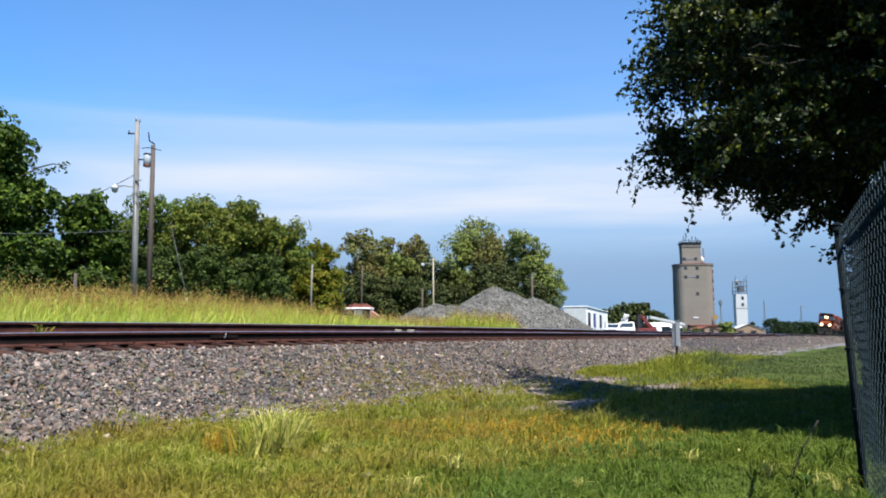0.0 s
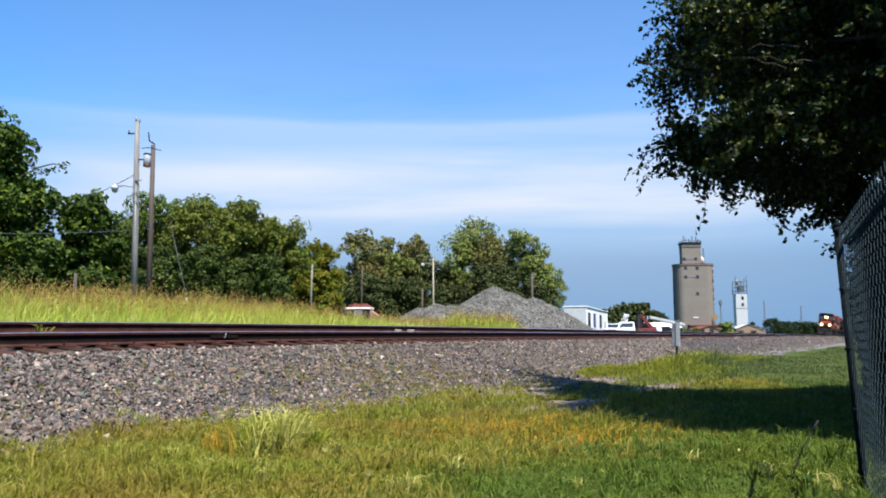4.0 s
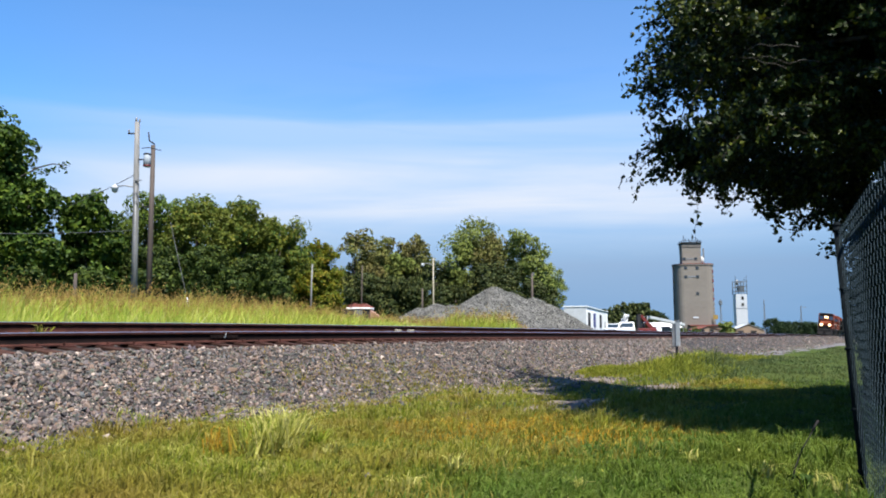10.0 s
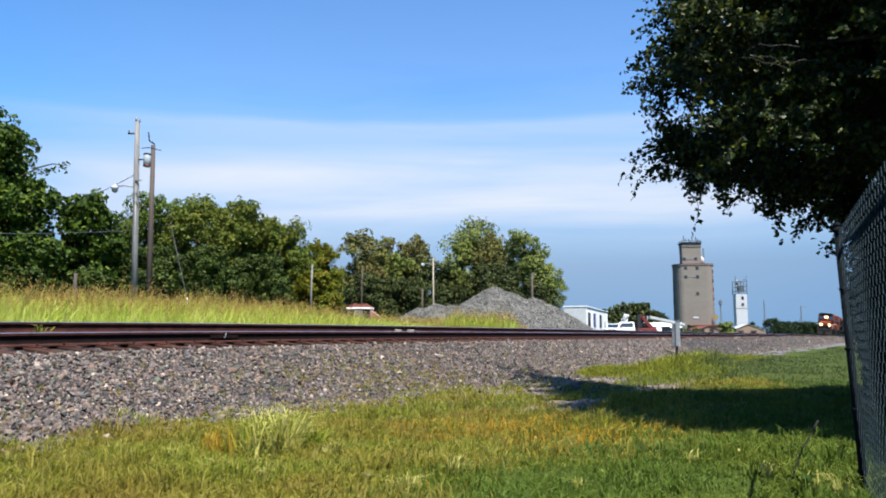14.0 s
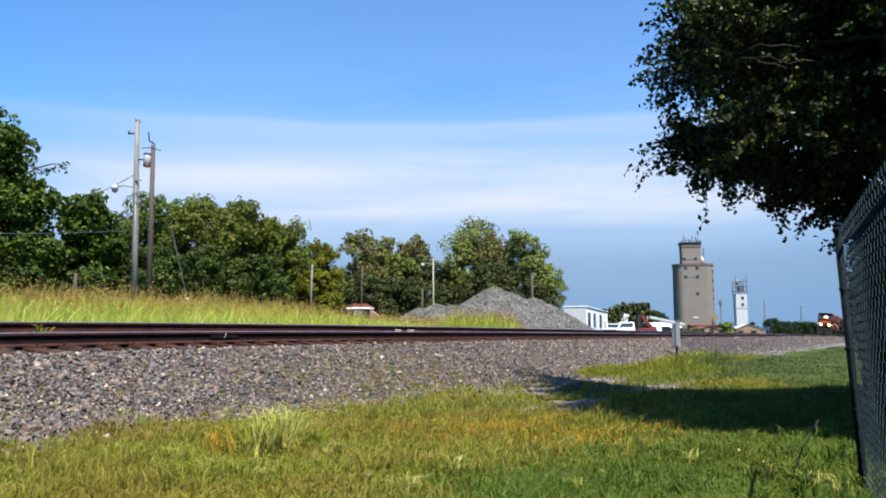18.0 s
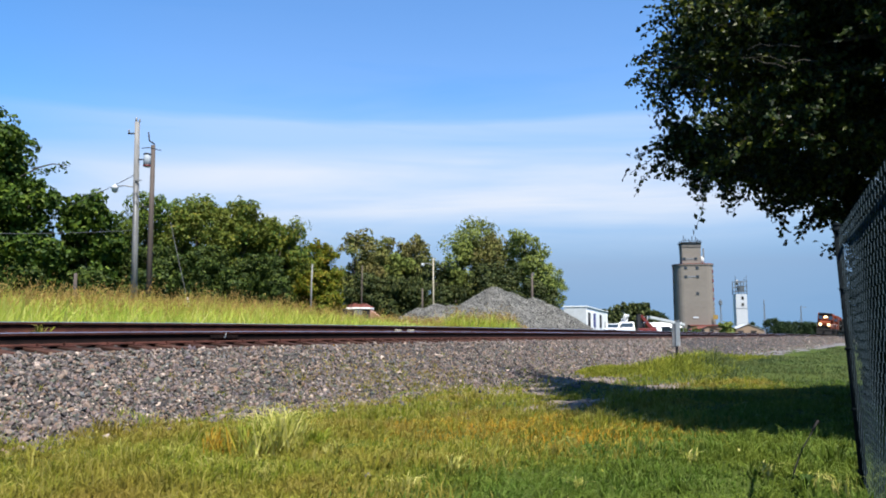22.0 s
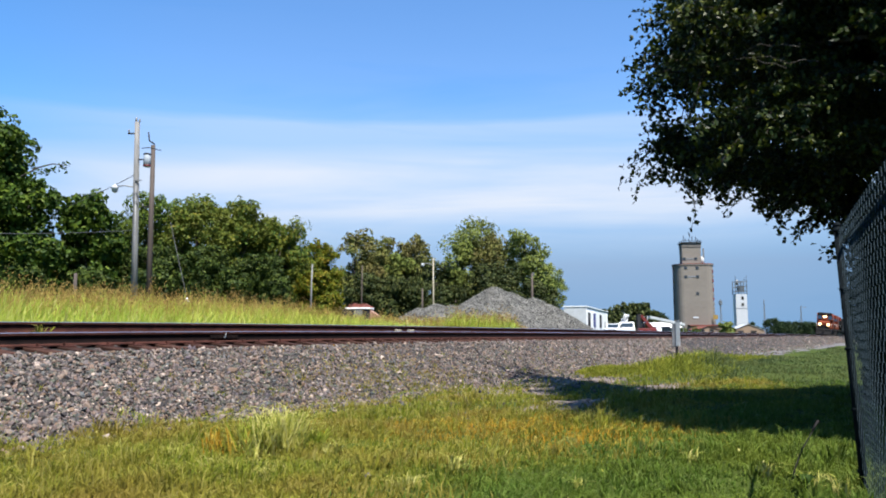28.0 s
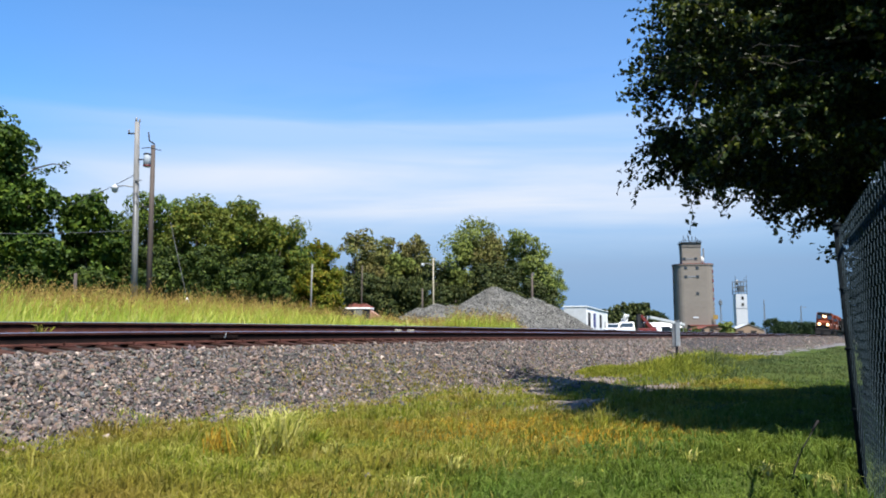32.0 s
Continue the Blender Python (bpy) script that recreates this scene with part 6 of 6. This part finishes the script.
# plain blocks that stand for the upright red lettering on this edge
for k in range(12):
    part("lettering_block", boxed(8.75, -4.6, 7 + k * 2.3, 0.9, 0.9, 1.5, 0.05), M_RED if k > 4 and k % 2 else M_CONC, el)
for k in range(13):
    part("pour_line", slab(2.4 + k * 2.5, 2.43 + k * 2.5, 0.001), M_CONC, el)
part("vent", boxed(-0.4, -7.08, 9.3, 2.6, 0.16, 0.8), M_GREYWHITE, el)
part("side_pipe", tubed([(-9.9, -2.0, 0), (-9.9, -2.0, 35.0)], 0.3, 8), M_CONC2, el)
part("loading_shed", boxed(3.5, -9.5, 2.5, 15, 5, 5, 0.1), M_TAN, el)
part("shed_roof", boxed(3.5, -9.5, 5.3, 16, 6, 0.6, 0.1), M_REDROOF, el)
part("leg_casing", boxed(5.6, -0.5, 41.5, 0.7, 0.7, 6.0, 0.05), M_GREY, el)
part("sign_board", boxed(8.9, -7.4, 9.4, 2.2, 0.4, 2.2, 0.05), M_YELLOW, el, "yellow sign board")
part("sign_post", boxed(8.9, -7.3, 4.1, 0.5, 0.3, 8.2), M_GREY, el)

# ---- white leg tower and open frame on top ----
tw = thing("leg_tower", pose(174.8, 452, 0.6, 0, 0, -6), "white square elevator tower with an open steel top", "tower")
part("shaft", boxed(0, 0, 13.0, 6.4, 6.0, 23.4, 0.05), M_GREYWHITE, tw)
part("base", boxed(0, 0, 1.4, 7.4, 7.0, 2.8, 0.05), M_CONC2, tw)
for xx in (-3.2, 0, 3.2):
    for yy in (-3, 3):
        part("upright", boxed(xx, yy, 28.4, 0.4, 0.4, 8.0), M_STEEL, tw)
for zz in (26.5, 29.2, 32.2):
    for yy in (-3, 3):
        part("beam", boxed(0, yy, zz, 6.9, 0.35, 0.45), M_STEEL, tw)
part("machine_house", boxed(0.4, 0, 28.2, 3.4, 3.4, 3.2, 0.1), M_STEEL, tw)
for xx, hh in ((-3.0, 3.4), (2.0, 2.2), (3.2, 3.0)):
    part("antenna", tubed([(xx, -3, 32.3), (xx, -3, 32.3 + hh)], 0.15, 5), M_STEEL, tw)
part("hood", lathe(bmesh.new(), [(0.9, 30.4), (0.9, 32.0), (0.3, 33.4)], 10, Matrix.Translation((-1.4, 0, 0))), M_GREY, tw)
for zz in (22.4, 18.6):
    part("opening", boxed(0.6, -3.04, zz, 1.4, 0.1, 1.9), M_DARK, tw)
part("band", boxed(0, -3.06, 16.4, 6.5, 0.1, 0.35), M_GREY, tw)


def mast(x, y, h, label):
    t = thing("lattice_mast", pose(x, y, 0.5), label, "mast", "distant masts")
    for k in range(3):
        a = k * math.tau / 3
        part("leg", tubed([(0.9 * math.cos(a), 0.9 * math.sin(a), 0), (0.15 * math.cos(a), 0.15 * math.sin(a), h)], [0.16, 0.10], 5), M_GREY, t)
    for k in range(int(h / 2.2)):
        z0, z1 = k * 2.2, k * 2.2 + 2.2
        r0, r1 = 0.9 - 0.75 * z0 / h, 0.9 - 0.75 * z1 / h
        part("brace", tubed([(r0, 0, z0), (-0.5 * r1, 0.866 * r1, z1)], 0.07, 4), M_GREY, t)
    return t


part("head_box", boxed(0, 0, 18.6, 1.5, 1.2, 2.4, 0.1), M_STEEL, mast(151.6, 420, 20.5, "grey lattice mast with a boxed head beside the elevator"))
mast(208.8, 500, 24, "slim distant lattice mast")
part("crossarm", boxed(1.6, 0, 19.2, 4.2, 0.3, 0.3), M_GREY, mast(233.5, 502, 20, "slim distant lattice mast with a short arm"))

# far trees along the horizon, haze and shade put into their leaf colours
for i, (x, y, h, w) in enumerate(((38, 160, 7.0, 9), (43.5, 168, 7.4, 8), (34, 158, 5.6, 7), (47, 172, 5.8, 7), (150, 430, 6.5, 8), (158, 440, 6, 9), (146, 425, 5, 7), (205, 480, 11.5, 15), (213, 490, 9.5, 13), (219, 494, 9.5, 15), (226, 500, 9.5, 15), (232, 502, 9.5, 15), (238, 505, 9.5, 15), (244, 509, 9, 15), (250, 515, 9, 15), (76.5, 208, 3.9, 5.0),
                                  (262, 525, 9, 16), (275, 530, 9, 16), (198, 495, 9, 12), (145.5, 390, 4.6, 6), (82, 290, 9, 9))):
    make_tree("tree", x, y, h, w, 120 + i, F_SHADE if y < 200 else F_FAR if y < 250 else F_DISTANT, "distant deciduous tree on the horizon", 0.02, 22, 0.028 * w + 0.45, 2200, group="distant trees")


# ---- the train ----
def locomotive(lamp, label):
    """A wide-nosed orange diesel; its front is at x = 0, and it runs towards +x."""
    t = thing("locomotive", Matrix.Identity(4), label, "locomotive", "locomotives")
    part("frame", boxed(-11, 0, 1.25, 21.4, 3.0, 0.35, 0.05), M_BLACK, t)
    part("pilot", prism(bmesh.new(), [(-0.7, 0.15), (0.0, 0.2), (0.05, 1.15), (-0.7, 1.4)], -1.45, 1.45), M_BLACK, t, "black pilot plate")
    part("nose", prism(bmesh.new(), [(-2.3, 1.4), (-0.75, 1.4), (-0.7, 2.55), (-1.0, 2.95), (-2.3, 3.05)], -1.05, 1.05), M_ORANGE, t)
    c = prism(bmesh.new(), [(-4.7, 1.4), (-2.3, 1.4), (-2.3, 3.0), (-2.05, 3.1), (-2.3, 4.3), (-2.6, 4.62), (-4.7, 4.62)], -1.52, 1.52)
    bmesh.ops.bevel(c, geom=c.edges[:], offset=0.08, segments=2, affect="EDGES")
    part("cab", c, M_ORANGE, t, "orange cab")
    part("nose_panel", boxed(-0.66, 0, 1.75, 0.06, 2.0, 0.7, 0.02), M_BLACK, t, "black lower nose")
    part("brow", boxed(-2.25, 0, 4.45, 0.3, 2.7, 0.22, 0.05), M_BLACK, t, "dark cab brow")
    part("cab_roof", boxed(-3.5, 0, 4.66, 2.5, 2.5, 0.12, 0.04), M_BLACK, t)
    for yy in (-0.95, 0.95):
        part("windshield", prism(bmesh.new(), [(-2.03, 3.32), (-2.22, 4.1), (-2.26, 4.1), (-2.07, 3.32)], yy - 0.4, yy + 0.4), M_GLASS, t)
    for yy in (-1.54, 1.54):
        part("side_window", boxed(-3.4, yy, 3.6, 1.3, 0.06, 0.75, 0.02), M_GLASS, t)
    part("hood", boxed(-12.6, 0, 3.0, 15.8, 2.0, 3.1, 0.12), M_ORANGE, t, "orange engine hood")
    part("hood_roof", boxed(-12.6, 0, 4.58, 15.6, 1.7, 0.14, 0.05), M_BLACK, t)
    part("radiator", boxed(-18.4, 0, 4.2, 3.8, 2.9, 0.8, 0.08), M_ORANGE, t)
    part("stripe", boxed(-12.6, 0, 2.2, 15.9, 2.04, 0.35), M_BLACK, t, "dark stripe")
    hl = part("headlight_housing", boxed(-2.12, 0, 3.86, 0.16, 0.62, 0.5, 0.06), M_BLACK, t)
    # lit discs made larger than the lenses to stand for their glare
    for yy in (-0.14, 0.14):
        part("headlight", lathe(bmesh.new(), [(0.06, -0.03), (0.24, 0.0), (0.24, 0.04), (0.05, 0.06)], 14, Matrix.Translation((-2.0, yy, 3.86)) @ Matrix.Rotation(math.pi / 2, 4, "Y")), lamp, hl, "round headlight")
    for yy in (-0.98, 0.98):
        d = part("ditch_light_box", boxed(-0.45, yy * 0.8, 2.2, 0.25, 0.62, 0.6, 0.05), M_BLACK, t)
        part("ditch_light", lathe(bmesh.new(), [(0.06, -0.03), (0.29, 0.0), (0.29, 0.05), (0.06, 0.07)], 16, Matrix.Translation((-0.31, yy * 0.8, 2.2)) @ Matrix.Rotation(math.pi / 2, 4, "Y")), lamp, d, "round ditch light")
        part("handrail", tubed([(-0.35, yy * 1.42, 1.4), (-0.35, yy * 1.42, 2.45), (-2.2, yy * 1.5, 2.45)], 0.025, 6), M_WHITE, t)
        part("long_handrail", tubed([(-5.0, yy * 1.5, 2.45), (-20.6, yy * 1.5, 2.45)], 0.025, 6), M_WHITE, t)
        part("walkway", boxed(-12.6, yy * 1.25, 1.45, 15.8, 0.5, 0.06), M_BLACK, t)
        part("number_board", boxed(-2.3, yy * 0.72, 4.38, 0.12, 0.55, 0.2, 0.02), M_BLACK, t)
        for k in range(3):
            part("step", boxed(-0.55, yy * 1.4, 0.4 + k * 0.32, 0.4, 0.28, 0.04), M_BLACK, t)
    part("coupler", boxed(0.35, 0, 0.85, 0.7, 0.3, 0.3, 0.06), M_BLACK, t)
    part("plow", prism(bmesh.new(), [(0.0, 0.15), (0.35, 0.12), (0.12, 0.75), (0.0, 0.8)], -1.4, 1.4), M_BLACK, t)
    part("fuel_tank", boxed(-11, 0, 0.75, 5.6, 2.6, 0.8, 0.15), M_BLACK, t)
    part("horn", tubed([(-3.0, 0.4, 4.7), (-2.5, 0.4, 4.85)], [0.04, 0.10], 8), M_GREY, t)
    part("exhaust", boxed(-10.5, 0, 4.72, 1.2, 0.5, 0.2, 0.04), M_BLACK, t)
    ws = []
    for cx in (-4.3, -17.7):
        part("bogie", boxed(cx, 0, 0.62, 4.6, 2.5, 0.4, 0.08), M_BLACK, t)
        for k in (-1.75, 0, 1.75):
            w = bmesh.new()
            for yy in (-0.75, 0.75):
                lathe_m = Matrix.Translation((0, yy, 0)) @ Matrix.Rotation(math.pi / 2, 4, "X")
                tmp = lathe(bmesh.new(), [(0.1, -0.08), (0.5, -0.07), (0.52, 0.05), (0.56, 0.06), (0.1, 0.08)], 18, lathe_m)
                me = bpy.data.meshes.new("tmp")
                tmp.to_mesh(me)
                tmp.free()
                w.from_mesh(me)
                bpy.data.meshes.remove(me)
            tube(w, [(0, -0.75, 0), (0, 0.75, 0)], 0.09, 8)
            o = part("wheelset", w, M_GREY, t)
            o.location = (cx + k, 0, 0.53)
            ws.append(o)
    return t, ws


def hopper_car():
    t = thing("hopper_car", Matrix.Identity(4), "dark covered hopper freight car behind the locomotive", "freight car", "freight cars")
    b = prism(bmesh.new(), [(-8.2, 4.4), (8.2, 4.4), (8.4, 4.1), (8.4, 2.4), (5.6, 1.2), (-5.6, 1.2), (-8.4, 2.4), (-8.4, 4.1)], -1.55, 1.55)
    part("body", b, M_BLACK, t)
    part("sill", boxed(0, 0, 1.15, 17.4, 2.6, 0.3, 0.03), M_BLACK, t)
    for k in range(-6, 7):
        for yy in (-1.58, 1.58):
            part("rib", boxed(k * 1.25, yy, 3.2, 0.12, 0.08, 2.2), M_DARK, t)
    part("roof_walk", boxed(0, 0, 4.48, 16, 0.7, 0.08), M_GREY, t)
    ws = []
    for cx in (-6.6, 6.6):
        part("bogie", boxed(cx, 0, 0.6, 2.6, 2.3, 0.35, 0.06), M_BLACK, t)
        for k in (-0.9, 0.9):
            w = lathe(bmesh.new(), [(0.45, -0.82), (0.48, -0.7), (0.1, -0.68), (0.1, 0.68), (0.48, 0.7), (0.45, 0.82)], 16, Matrix.Rotation(math.pi / 2, 4, "X"))
            o = part("wheelset", w, M_GREY, t)
            o.location = (cx + k, 0, 0.47)
            ws.append(o)
    return t, ws


LOCO, LOCO_WHEELS = locomotive(M_LAMP, "orange diesel locomotive with lit headlights, coming slowly")
LOCO2, LOCO2_WHEELS = locomotive(M_GLASS, "second orange diesel locomotive, unlit, coupled behind the first")
CAR, CAR_WHEELS = hopper_car()
CAR2 = copy_thing(CAR, Matrix.Identity(4))
CAR2_WHEELS = [o for o in CAR2.children if o.name.startswith("wheelset")]
TRAIN_S = 184.0


def run(t):
    """How far the train has come, in metres: it creeps from rest."""
    return 7.0 * (t / 32.0) ** 2.0


def on_track(s, back=0.0):
    """The pose of a car whose origin stands at s along the track, heading towards the camera."""
    x, y = place(s, 10.2)
    roll = math.atan(CANT / 1.5)
    return Matrix.Translation((x, y, float(tie_top(s, 10.2)) + 0.18)) @ Matrix.Rotation(math.pi / 2 - TURN + math.pi, 4, "Z") @ Matrix.Rotation(-roll, 4, "X")


# wind in the elm: how far its outer sprays are blown, in metres
WIND = ((0, 0), (1, 0), (2, 0.10), (3, 0.20), (4.3, 0.17), (5.5, 0.15), (6, 0.18), (7, 0.14), (8, 0.19), (9, 0.14), (10, 0.06), (11, 0.01), (12, 0.15), (13, 0.075), (14, 0.075), (15.5, 0.15),
        (17, 0.21), (18, 0.20), (19, 0.16), (20, 0.16), (21, 0.16), (22, 0.15), (23, 0.10), (24, 0.10), (25, 0.09), (26.5, 0.06), (28, 0.035), (29, 0.05), (30, 0.025), (31, -0.01), (32, -0.01))


def motions():
    times = [i * 2.0 for i in range(17)]
    rows = [(t, on_track(TRAIN_S - run(t))) for t in times]
    walk(LOCO, rows)
    walk(LOCO2, [(t, on_track(TRAIN_S + 22.9 - run(t))) for t in times])
    walk(CAR, [(t, on_track(TRAIN_S + 54.4 - run(t))) for t in times])
    walk(CAR2, [(t, on_track(TRAIN_S + 72.4 - run(t))) for t in times])
    for group, r in ((LOCO_WHEELS, 0.52), (LOCO2_WHEELS, 0.52), (CAR_WHEELS, 0.47), (CAR2_WHEELS, 0.47)):
        for o in group:
            p = o.location.copy()
            walk(o, [(t, Matrix.Translation(p) @ Matrix.Rotation(run(t) / r, 4, "Y")) for t in [float(i) for i in range(33)]])
    for b, p, ph in SPRAYS:
        far = max(1.0, p.y / 8.3)
        reach = min(max((6.2 - p.x / far) / 3.8, 0), 1) ** 1.3 * far
        if reach < 0.05 or (p.z - 1.0) / far > 5.2:
            continue
        base = b.matrix_basis.copy()
        rows = []
        for t, w in WIND:
            a = w * reach
            flutter = math.sin(t * 2.3 + ph) * 0.012
            turn = Matrix.Rotation(radians(a * 42 + 2.5 * math.sin(t * 2.9 + ph)), 4, "Y") @ Matrix.Rotation(radians(2.5 * math.sin(t * 1.7 + ph * 2)), 4, "X")
            rows.append((float(t), Matrix.Translation(base.translation + Vector((a, 0.1 * a, 0.22 * a + flutter))) @ turn @ base.to_3x3().to_4x4()))
        walk(b, rows)
    for i, g in enumerate(TUFTS):
        o = g.location.copy()
        walk(g, [(float(t), Matrix.Translation(o) @ Matrix.Rotation(radians(2.2 * math.sin(t * 1.9 + i) + 1.0 * math.sin(t * 3.1 + 2 * i)), 4, "Y")) for t in range(0, 33, 1)])
    for i, g in enumerate(TALL):
        o = g.location.copy()
        walk(g, [(float(t), Matrix.Translation(o) @ Matrix.Rotation(radians(0.5 * math.sin(t * 1.6 + i * 0.9) + 0.3), 4, "Y")) for t in range(0, 33, 1)])


motions()
